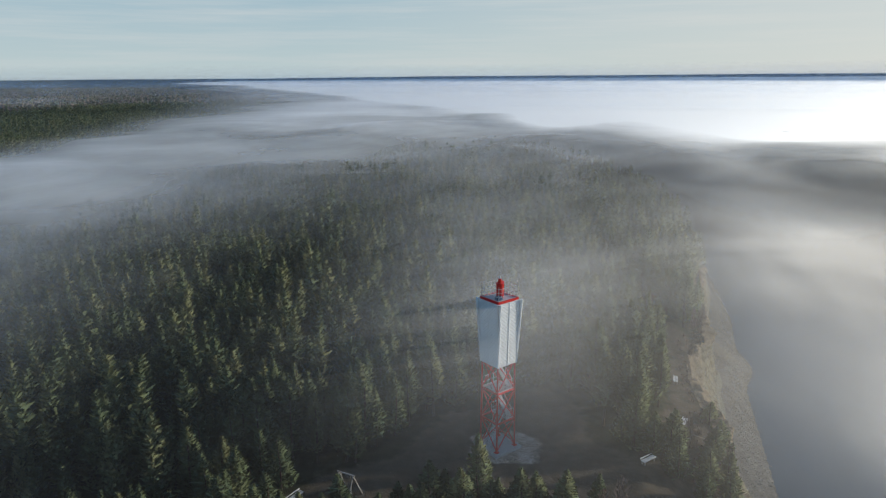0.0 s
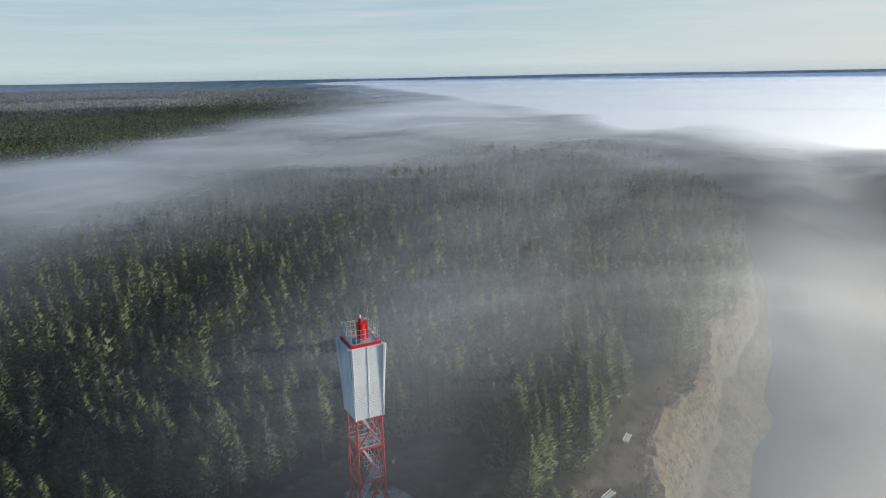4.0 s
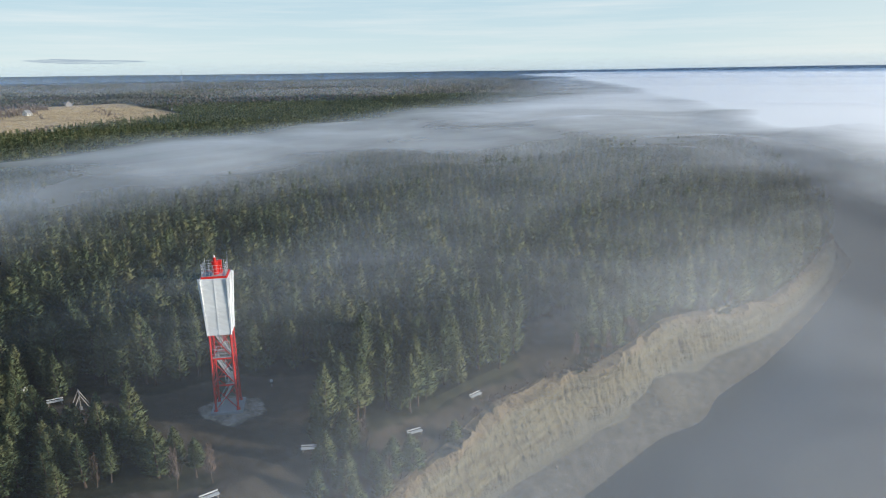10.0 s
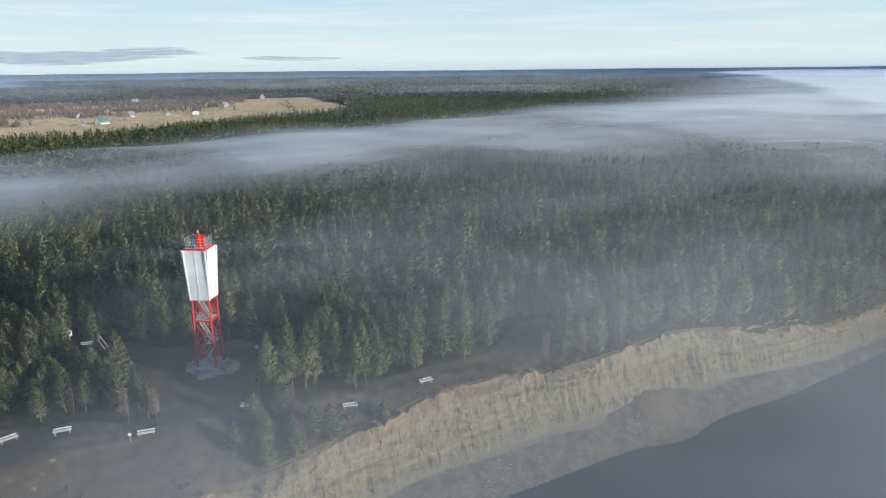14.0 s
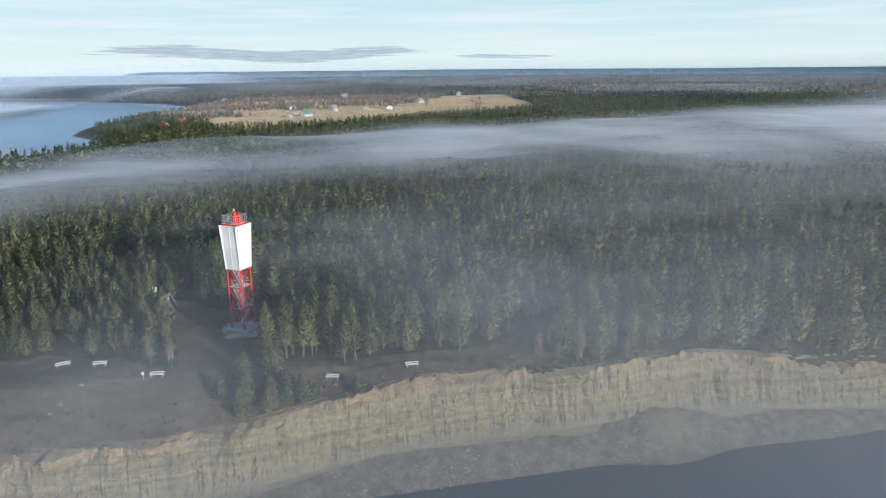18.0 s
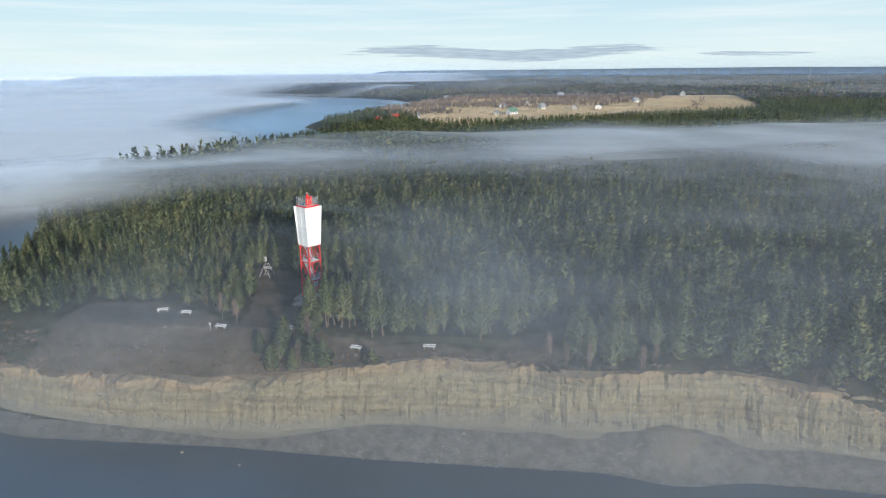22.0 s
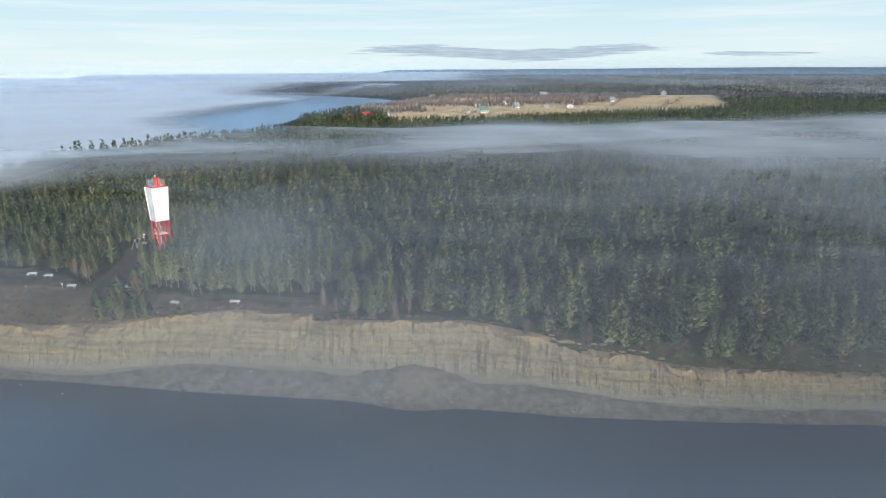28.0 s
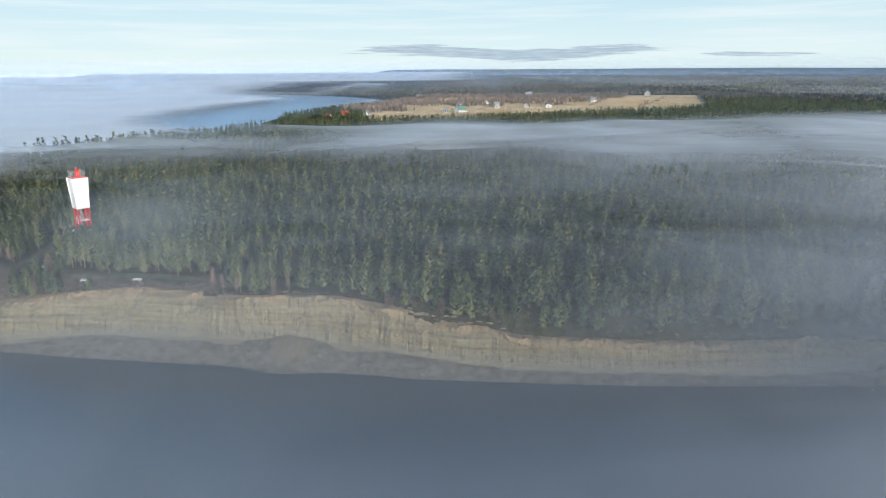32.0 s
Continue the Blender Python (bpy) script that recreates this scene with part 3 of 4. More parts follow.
def conifer(rng, sprays, high=9.0, wide=1.7, bare=0.22, size=0.55, stout=0.35):
    """Flat sprays of needles round a stem, shaded softly as one bushy crown: vertices, triangles and normals."""
    verts, tris, normals = [], [], []
    lean = rng.uniform(-0.15, 0.15, 2)
    lumps = rng.uniform(0.7, 1.2, 11)
    for k in range(sprays):
        f = ((k + rng.uniform(0, 1)) / sprays) ** 0.92
        z = high * (bare + (1 - bare) * f * 0.97)
        a = k * 2.39996 + rng.uniform(-0.5, 0.5)
        r = (0.35 + 0.65 * rng.uniform(0, 1) ** 0.4) * wide * (1 - f ** 1.6) ** 0.78 * (0.66 + 0.34 * min(1, f * 5)) * lumps[int((a * 1.75 + f * 7) % 11)]
        at, side = np.array([np.cos(a), np.sin(a), 0.0]), np.array([-np.sin(a), np.cos(a), 0.0])
        grow = size * (1.15 - 0.5 * f) * rng.uniform(0.7, 1.35)
        base = at * max(r - 0.5 * grow, 0.0) + (lean[0] * f, lean[1] * f, z - 0.25 * grow)
        tip = base + at * grow * rng.uniform(0.4, 1.0) + side * grow * rng.uniform(-0.5, 0.5) + (0, 0, grow * rng.uniform(0.2, 1.0))
        roll = rng.uniform(-0.9, 0.9)
        across = stout * grow * (np.cos(roll) * side + np.sin(roll) * unit(np.cross(side, tip - base)))
        out = unit(at * 0.8 + (0, 0, 0.3 + 0.5 * f) + rng.uniform(-0.16, 0.16, 3))
        corners = [base - across, base + across, tip]
        if np.dot(np.cross(corners[1] - corners[0], corners[2] - corners[0]), out) < 0:
            corners = corners[::-1]
        b = len(verts)
        verts += corners
        normals += [out] * 3
        tris.append((b, b + 1, b + 2))
    return np.array(verts), np.array(tris), np.array(normals)


def stem(high, r, bend=0.2, sides=7, rings=6):
    b = bmesh.new()
    last = None
    for k in range(rings + 1):
        f = k / rings
        c = Vector((bend * math.sin(f * 2.2), bend * 0.6 * math.sin(f * 3.1), high * f))
        rr = r * (1 - f) ** 0.8 * (1.35 if k == 0 else 1) + 0.012
        ring = [b.verts.new(c + Vector((rr * math.cos(a), rr * math.sin(a), 0))) for a in [2 * math.pi * j / sides for j in range(sides)]]
        if last:
            for j in range(sides):
                b.faces.new((last[j], last[(j + 1) % sides], ring[(j + 1) % sides], ring[j]))
        last = ring
    return b


def tree_model(seed, high, wide, bare, label, mat=None, sprays=1200):
    rng = np.random.RandomState(seed)
    root = thing("pine_tree", pose(0, 0, -50), label, "tree", "pines on the clifftop")
    part("trunk", stem(high * 0.97, 0.06 + 0.006 * high, 0.25), M_BARK, root)
    v, f, n = conifer(rng, sprays, high, wide, bare, 0.5, 0.25)
    put(new("crown", mesh_np("crown", v, f, mat or M_NEEDLE, normals=n)), root)
    return root


def wood_spots(step, lo, hi, seed):
    """Jittered places for trees inside a rectangle."""
    rng = np.random.RandomState(seed)
    xs, ys = np.arange(lo[0], hi[0], step), np.arange(lo[1], hi[1], step)
    g = np.stack(np.meshgrid(xs, ys, indexing="ij"), 2).reshape(-1, 2)
    return g + rng.uniform(-0.48, 0.48, g.shape) * step


def wooded(pts):
    d = signed(pts, COAST)
    low = np.where(pts[:, 0] < -300, 14, np.where(pts[:, 1] > 92, shore(pts[:, 1])[2] + 1.8, 12.5))
    return (d > low) & (signed(pts, CLEARING) < -0.6) & (signed(pts, FIELDS) < -2)


EYE_MID = np.array([85.0, 45.0])


def stunted(pts):
    """The young wood south of the tower and round the fields stays low."""
    return np.where((pts[:, 1] < 51.5) & (pts[:, 0] > -45), 0.62, 1.0) * (1 - 0.35 * np.clip((-pts[:, 0] - 150) / 100, 0, 1) * (pts[:, 1] < 700))


def plant():
    rng = np.random.RandomState(5)
    kinds = [tree_model(31, 8.4, 1.85, 0.1, "dense dark-green pine with a pointed crown"),
             tree_model(32, 8.8, 1.6, 0.2, "slim pine with a bare lower trunk"),
             tree_model(33, 9.2, 2.1, 0.14, "tall broad pine with yellow-green needles"),
             tree_model(34, 7.0, 1.8, 0.08, "young pine with low branches"),
             tree_model(35, 8.6, 1.45, 0.3, "thin pine with a high narrow crown")]
    near = wood_spots(2.25, (-24, 28), (60, 132), 8)
    near = near[wooded(near)]
    order = np.argsort(signed(near, CLEARING))[::-1]
    near = near[order]
    singles, rest = near[:300], near[300:]
    extra = np.array([(19.2, 61.2), (20.6, 60.4), (21.6, 62.6), (23.0, 61.4), (18.4, 62.9), (27.6, 62.0), (26.4, 60.4), (29.0, 63.8), (28.2, 59.6), (30.4, 61.0), (29.6, 57.6), (27.2, 56.4), (31.2, 66.8), (30.2, 70.2), (25.2, 57.6), (23.8, 54.8), (31.8, 73.0), (22.4, 58.0)])
    singles = np.r_[singles, extra]
    z, low = height(singles), stunted(singles)
    for k, (p, h) in enumerate(zip(singles, z)):
        young = k >= len(singles) - len(extra)
        src = kinds[3] if young else kinds[rng.choice(5, p=[0.3, 0.25, 0.2, 0.1, 0.15])]
        s = rng.uniform(0.5, 0.76) if young else rng.uniform(0.75, 1.12) * low[k]
        broad = 1.35 if young or low[k] < 1 else 1.0
        t = copy_thing(src, pose(p[0], p[1], h - 0.05, rng.uniform(-2, 2), rng.uniform(-2, 2), rng.uniform(0, 360)))
        t.scale = (s * broad * rng.uniform(0.9, 1.15), s * broad * rng.uniform(0.9, 1.15), s)
    for src in kinds:
        for o in list(src.children):
            bpy.data.objects.remove(o)
        bpy.data.objects.remove(src)

    def stand(name, pts, models, label, lo=0.75, hi=1.15, mat=M_NEEDLE):
        z = height(pts)
        pick = rng.randint(0, len(models), len(pts))
        vs, fs, ns, tones, base = [], [], [], [], 0
        for k, (tv, tf, tn) in enumerate(models):
            m = pick == k
            n = int(m.sum())
            if not n:
                continue
            s = rng.uniform(lo, hi, n) * stunted(pts[m])
            sc = np.stack([s * rng.uniform(0.85, 1.2, n), s * rng.uniform(0.85, 1.2, n), s], 1)
            turns = rng.uniform(0, 6.28, n)
            v, f = scatter_mesh(tv, tf, np.c_[pts[m], z[m]], sc, turns)
            ns.append(scatter_mesh(tn, tf, np.zeros((n, 3)), np.ones((n, 3)), turns)[0])
            vs.append(v), fs.append(f + base)
            tones.append(np.repeat(rng.uniform(-0.5, 0.5, n), len(tv)))
            base += len(v)
        tagged(new(name, mesh_np(name, np.concatenate(vs), np.concatenate(fs), mat, layers={"tone": np.concatenate(tones)}, normals=np.concatenate(ns))), label, "forest", kind="stuff")

    mids = [conifer(np.random.RandomState(60 + k), 300, 6.9 + 0.55 * k, 1.6 + 0.15 * (k % 3), 0.16, 0.68, 0.27) for k in range(6)]
    fars = [conifer(np.random.RandomState(70 + k), 40, 9.0, 2.0, 0.12, 1.25, 0.42) for k in range(5)]
    dots = [conifer(np.random.RandomState(80 + k), 9, 9.0, 2.4, 0.2, 3.2, 0.6) for k in range(3)]
    a = wood_spots(2.45, (-125, -12), (90, 245), 11)
    a = a[wooded(a)]
    in_near = (a[:, 0] > -24) & (a[:, 0] < 60) & (a[:, 1] > 28) & (a[:, 1] < 132)
    stand("forest_near", np.r_[rest, a[~in_near]], mids, "dense pine forest behind the clifftop", 0.65, 1.2)
    c = wood_spots(3.7, (-560, -20), (80, 820), 12)
    c = c[wooded(c)]
    in_a = (c[:, 0] > -125) & (c[:, 1] < 245)
    c = c[~in_a & (np.hypot(*(c - EYE_MID).T) < 860)]
    stand("forest_far", c, fars, "pine forest stretching inland", 0.5, 1.35)
    e = wood_spots(6.6, (-2200, -20), (60, 2600), 13)
    e = e[wooded(e)]
    dist = np.hypot(*(e - EYE_MID).T)
    ahead = e[:, 1] > -0.3 * e[:, 0] - 400
    e = e[(dist > 700) & (dist < 2700) & ahead & ~((e[:, 0] > -560) & (e[:, 1] < 820))]
    stand("forest_distant", e, dots, "far mixed forest of dark green and bare brown towards the horizon", 0.5, 1.05, M_FARWOOD)


plant()


def twig_bush(rng, blades, high=0.62, wide=0.85, thin=0.028):
    """A low bush of thin upward twigs."""
    verts, tris = [], []
    for k in range(blades):
        a, lean = rng.uniform(0, 6.28), rng.uniform(0.1, 1.0)
        foot = np.array([np.cos(a), np.sin(a), 0.0]) * rng.uniform(0, 0.35) * wide
        tip = np.array([np.cos(a), np.sin(a), 0.0]) * wide * lean * rng.uniform(0.6, 1.1) + (0, 0, high * rng.uniform(0.45, 1.0) * (1.15 - 0.5 * lean))
        side = np.array([-np.sin(a), np.cos(a), 0.0]) * thin
        b = len(verts)
        verts += [foot - side * 0.5, foot * 0.4 + tip * 0.6 + side, tip, foot * 0.4 + tip * 0.6 - side]
        tris += [(b, b + 1, b + 2), (b, b + 2, b + 3)]
    return np.array(verts), np.array(tris)


def birch_model(seed, high, label):
    rng = np.random.RandomState(seed)
    root = thing("birch_tree", pose(0, 0, -70), label, "tree", "leafless trees along the cliff edge")
    part("trunk", stem(high * 0.9, 0.05, 0.35), M_BARK, root)
    vs, fs, base = [], [], 0
    for k in range(15):
        f = 0.25 + 0.7 * k / 15
        v, t = twig_bush(rng, 16, 1.5 * (1.25 - f), 1.5 * (1.25 - f), 0.035)
        a = 2.4 * k
        vs.append(v + (0.25 * math.cos(a), 0.25 * math.sin(a), high * f * 0.92)), fs.append(t + base)
        base += len(v)
    put(new("crown", mesh_np("crown", np.concatenate(vs), np.concatenate(fs), M_SHRUB)), root)
    return root


def birches():
    rng = np.random.RandomState(77)
    kinds = [birch_model(78, 4.6, "slender leafless birch with brown twigs"), birch_model(79, 5.6, "tall bare birch with a thin brown crown")]
    spots = [(28.4, 60.2), (30.6, 59.4), (24.6, 61.6), (36.6, 93.5), (38.2, 95.4), (39.6, 98.0), (38.0, 101.0), (41.5, 104.5), (43.0, 108.0), (36.0, 103.0), (40.2, 107.0), (44.5, 112.0), (34.6, 88.5), (46.0, 117.0), (13.0, 48.2), (15.0, 50.6), (6.0, 45.0), (48.5, 124.0), (51.5, 133.0), (54.0, 141.0)]
    for x, y in spots:
        t = copy_thing(kinds[rng.randint(2)], pose(x, y, float(height(np.array([[x, y]]))[0]) - 0.05, 0, 0, rng.uniform(0, 360)))
        t.scale = (1, 1, 1)
        t.scale *= rng.uniform(0.7, 1.1)
    for src in kinds:
        for o in list(src.children):
            bpy.data.objects.remove(o)
        bpy.data.objects.remove(src)


birches()


def dry_grass():
    """Short straw-coloured grass that stands on the farm fields."""
    rng = np.random.RandomState(19)
    pts = np.stack([rng.uniform(-960, -320, 230000), rng.uniform(110, 645, 230000)], 1)
    pts = pts[signed(pts, FIELDS) > 3]
    v0 = np.array([(-0.8, 0, 0), (0.8, 0.1, 0), (0.0, 0.22, 0.5)])
    f0 = np.array([(0, 1, 2)])
    n = len(pts)
    s = rng.uniform(0.5, 1.1, n)
    v, f = scatter_mesh(v0, f0, np.c_[pts, height(pts) - 0.03], np.stack([s, s, s * 0.8], 1), rng.uniform(0, 6.28, n))
    tagged(new("dry_grass", mesh_np("dry_grass", v, f, M_STRAW)), "straw-coloured dry grass on the farm fields", "grass", kind="stuff")


dry_grass()


def bare_clumps():
    """Leafless trees and bushes round the farms and along the cliff's edge."""
    rng = np.random.RandomState(9)
    belt = np.array([(-590, 268), (-605, 330), (-595, 375), (-640, 420), (-720, 500), (-800, 545), (-900, 430), (-950, 250), (-870, 205), (-690, 155), (-600, 118), (-530, 150), (-545, 215)], float)
    pts = np.stack([rng.uniform(-950, -530, 5200), rng.uniform(118, 545, 5200)], 1)
    pts = pts[(signed(pts, belt) > 0) & (wave(pts * (1.0, 1.7), 95, 61) + 0.5 * wave(pts, 30, 62) > -0.15)]
    rows = np.concatenate([np.linspace(a, b, 34) + rng.normal(0, 2.0, (34, 2)) for a, b in (((-500, 425), (-640, 500)), ((-560, 395), (-700, 470)), ((-400, 172), (-455, 190)), ((-545, 455), (-720, 560)), ((-430, 300), (-470, 345)))])
    pts = np.r_[pts, rows]
    pts = pts[signed(pts, FIELDS) > 4]
    v0, f0 = twig_bush(np.random.RandomState(90), 34, 7.0, 3.0, 0.13)
    n = len(pts)
    s = np.where(np.arange(n) < n - len(rows), rng.uniform(0.55, 1.15, n), rng.uniform(0.2, 0.5, n))
    v, f = scatter_mesh(v0, f0, np.c_[pts, height(pts)], np.stack([s, s, s], 1), rng.uniform(0, 6.28, n))
    tagged(new("bare_trees", mesh_np("bare_trees", v, f, M_BARE)), "brown leafless trees and hedges round the farms", "trees", kind="stuff")
    n = 5200
    i = rng.randint(40, len(CQ) - 40, n)
    p = CP[i] + CN[i] * (shore(CP[i][:, 1])[2] + 0.1 + np.where((CP[i][:, 1] < 66) | (CP[i][:, 1] > 116), 6.0, 2.6) * rng.rand(n) ** 1.8)[:, None]
    v0, f0 = twig_bush(np.random.RandomState(91), 24, thin=0.04)
    s = rng.uniform(0.25, 0.6, n) * rng.choice([1.0, 1.0, 1.0, 2.0], n)
    v, f = scatter_mesh(v0, f0, np.c_[p, height(p) - 0.05], np.stack([s, s, s], 1), rng.uniform(0, 6.28, n))
    tagged(new("edge_shrubs", mesh_np("edge_shrubs", v, f, M_SHRUB)), "reddish-brown dry shrubs along the cliff edge", "shrubs", kind="stuff")


bare_clumps()


# ---- fog ----
def ramped(x, a, b):
    t = np.clip((x - a) / (b - a), 0, 1)
    return t * t * (3 - 2 * t)


def bump_at(pts, x, y, rx, ry):
    return np.exp(-(((pts[:, 0] - x) / rx) ** 2 + ((pts[:, 1] - y) / ry) ** 2))


def fog_layout(pts, z):
    """How thick the fog lies over each place: a thin haze on the clifftop, a long bank across the wood, thick fog on the sea."""
    x, y = pts.T
    d = signed(pts, COAST)
    far = np.hypot(*(pts - EYE_MID).T)
    up = ramped(z, 16, 24)
    # haze over the clifftop and the wood; the wood behind the tower lies clear
    veil = ramped(x, -22, 10) * (1 - ramped(x, 42, 70)) * ramped(y - 20 * ramped(x, 8, 24), 40, 66) * (1 + 0.5 * ramped(y, 64, 78)) * (1 - 0.55 * ramped(y, 92, 125)) * (1 - 0.55 * bump_at(pts, 34, 100, 26, 16))
    haze = 0.002 + 0.008 * ramped(y, 60, 110) + 0.075 * veil * np.interp(z, [14, 17, 20, 22.5, 24.5, 27], [0.35, 0.55, 0.9, 1.2, 1.3, 1.3])
    haze = haze + 0.035 * ramped(y, 90, 150) * ramped(30 - x, 0, 60)
    haze = haze * (1 - ramped(-x, 110, 190))
    haze = haze + (0.4 * bump_at(pts, -62, 2, 28, 18) + 0.25 * bump_at(pts, -82, 52, 26, 22)) * up
    haze = haze + 0.025 * bump_at(pts, 8, 50, 30, 13) * ramped(z, 20, 22)
    haze = haze + 0.06 * bump_at(pts, 44, 41, 19, 12) * ramped(z, 13, 19)
    # thin haze in the air before the cliff and over its edge
    front = ramped(x, 18, 56) * (1 - ramped(x, 118, 150)) * (1 - ramped(y, 95, 165)) * ramped(y, -20, 25)
    haze = haze + 0.065 * front * np.interp(z, [14, 20, 24, 27], [0.7, 1.0, 0.8, 0.5])
    # the bank across the wood: its far side ends quickly, its near side thins out slowly
    line = np.array([(-36, -12), (-63, 22), (-87, 62), (-104, 120), (-112, 220), (-108, 330), (-98, 430), (-80, 560), (-30, 800)], float)
    off = from_line(pts, line, False)
    west = x < np.interp(y, line[:, 1], line[:, 0])
    wide = np.where(west, 20 + 0.05 * y.clip(0, 400), 17 + 0.42 * (y - 40).clip(0, 220))
    lumps = 0.5 + (1 - ramped(far, 200, 480)) * (0.5 * wave(pts, 120, 51 + int(z)) + 0.22 * wave(pts, 45, 52 + int(z)))
    band = 0.38 * np.exp(-(off / wide) ** 2) * (0.5 + 0.85 * lumps.clip(0, 1.3))
    # the wood to the north, under a sheet that comes in from the sea
    north_wood = 0.4 * (0.45 + 0.95 * lumps.clip(0, 1.3)) * ramped(y + 0.35 * x, 150, 420) * ramped(x + 0.3 * y, -90, 110)
    wisps = 0.2 * ramped(wave(pts, 420, 33), 0.35, 1.0) * ramped(far, 620, 1000) * (1 - ramped(far, 1800, 2600))
    # the sea north-east of the cliff
    reach = y - 0.4 * (x - 60).clip(0, 200)
    close = ramped(-d, -9, 10) * (1 - ramped(x - 0.35 * (y - 100).clip(0, 300), 44, 72))
    shelf = close * (0.01 * ramped(reach, 20, 50) + 0.04 * ramped(reach, 70, 110) + 0.1 * ramped(reach, 115, 190))
    north_sea = ramped(-d, -25, 50) * 0.9 * (0.24 * ramped(reach, 98, 165) + 0.76 * ramped(reach, 154, 265))
    # the sea to the south-west: thick along the near wood, off the bay it keeps away from the shore
    gap = np.interp(-x, [40, 80, 120, 250, 340, 500, 900], [-4, 2, 16, 20, 40, 75, 130])
    south_sea = ramped(-d, gap - 14, gap + np.interp(-x, [240, 400], [26, 70])) * ramped(-x - 0.6 * y, 45, 130) * (y < 700) * 0.95
    cape = ramped(-x, 1080, 1300) * (1 - ramped(y + 0.2 * x, 0, 250)) * 0.9
    east = ramped(x, 97, 120) * (0.05 + 0.5 * ramped(y, 185, 245))
    if z < 10:
        return np.clip(np.maximum(ramped(-d, 10, 45) * 0.95 * ramped(reach, 130, 215), 0.5 * cape), 0, 1)
    level = np.interp(z, [14, 17, 20, 22.5, 24.5, 27], [0.02, 0.03, 0.06, 0.14, 0.35, 0.95])
    return np.clip(haze + shelf + east * 0.8 + (north_sea + south_sea + cape) * level + (band + north_wood + wisps) * (0.12 + 0.88 * up), 0, 1)


def fog_sheet(z, gain, wisp, seed):
    n = 190
    u = np.linspace(-1, 1, n)
    w = np.sinh(u * 4.6) / np.sinh(4.6)
    px, py = np.meshgrid(-40 + w * 4850, 120 + w * 4800, indexing="ij")
    pts = np.stack([px.ravel(), py.ravel()], 1)
    dens = fog_layout(pts, z)
    near = 1 - ramped(np.hypot(*(pts - EYE_MID).T), 150, 450)
    lift = z + near * (0.5 + 1.6 * (z > 21)) * wave(pts, 95, seed)
    if z > 23:
        # over the open sea to the south-west the fog lies lower than over the wood
        d = signed(pts, COAST)
        side = ramped(-pts[:, 0], 80, 140) * (pts[:, 1] < 700)
        off = ramped(-pts[:, 0], 620, 800)
        low = np.minimum(lift, z - 20.5 + 23 * ramped(-d, 0, 260) * (1 - ramped(-pts[:, 0], 230, 430)))
        lift = lift + side * np.clip((-d + 24 - 64 * off) / (20 + 80 * off), 0, 1) * (low - lift)
        dens = dens * (1 - 0.95 * side * (1 - off) * ramped(d, -8, 4) * (1 - ramped(d, 20, 34)))
    # low sheets get less of the aimed gloss, which keeps the clifftop darker
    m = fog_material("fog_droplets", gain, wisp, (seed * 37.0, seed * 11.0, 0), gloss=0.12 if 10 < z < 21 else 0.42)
    me = mesh_np("fog", np.c_[pts, lift], grid_faces(n, n), m, True, {"thickness": dens})
    tagged(new("fog", me), "thin veil of white fog drifting over forest and sea", "fog", kind="stuff")


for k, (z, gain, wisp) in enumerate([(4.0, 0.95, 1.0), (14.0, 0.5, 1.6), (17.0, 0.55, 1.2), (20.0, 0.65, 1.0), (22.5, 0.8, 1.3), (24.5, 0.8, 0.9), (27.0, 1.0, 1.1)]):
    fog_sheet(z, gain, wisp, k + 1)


# ---- distance ----
def ridge():
    az = np.linspace(0, 2 * np.pi, 361)
    r = 4500.0
    c, s = np.cos(az), np.sin(az)
    prof = 41 + 2.0 * np.sin(az * 5 + 1) + 1.2 * np.sin(az * 13) + 0.5 * np.sin(az * 41)
    prof = np.where(az < np.pi, prof * np.clip((np.radians(176.5) - az) / 0.05, 0, 1) + 2, 2.0)
    v = np.concatenate([np.c_[r * c, r * s, az * 0 - 5], np.c_[(r + 60) * c, (r + 60) * s, prof], np.c_[(r + 300) * c, (r + 300) * s, az * 0 - 5]])
    k = len(az)
    i = np.arange(k - 1)
    f = np.concatenate([np.stack([i, i + 1, i + 1 + k, i + k], 1), np.stack([i + k, i + k + 1, i + 2 * k + 1, i + 2 * k], 1)])
    tagged(new("backdrop", mesh_np("backdrop", v, f, M_RIDGE, True)), "low wooded land along the horizon", "distant land", kind="structure")


ridge()


def haze_veil(r, strength, top):
    """See-through blue ring that imitates haze of the far air, fading upwards."""
    az = np.linspace(0, 2 * np.pi, 181)
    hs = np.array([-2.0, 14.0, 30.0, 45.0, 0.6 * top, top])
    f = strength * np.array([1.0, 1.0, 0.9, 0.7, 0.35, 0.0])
    A, Z = np.meshgrid(az, hs, indexing="ij")
    v = np.stack([r * np.cos(A), r * np.sin(A), Z], 2).reshape(-1, 3)
    me = mesh_np("haze", v, grid_faces(len(az), len(hs)), M_HAZE_TINT, True, {"thickness": np.broadcast_to(f, A.shape)})
    tagged(new("haze", me), "see-through blue sheet imitating haze in front of the far woods", "haze", kind="stuff")


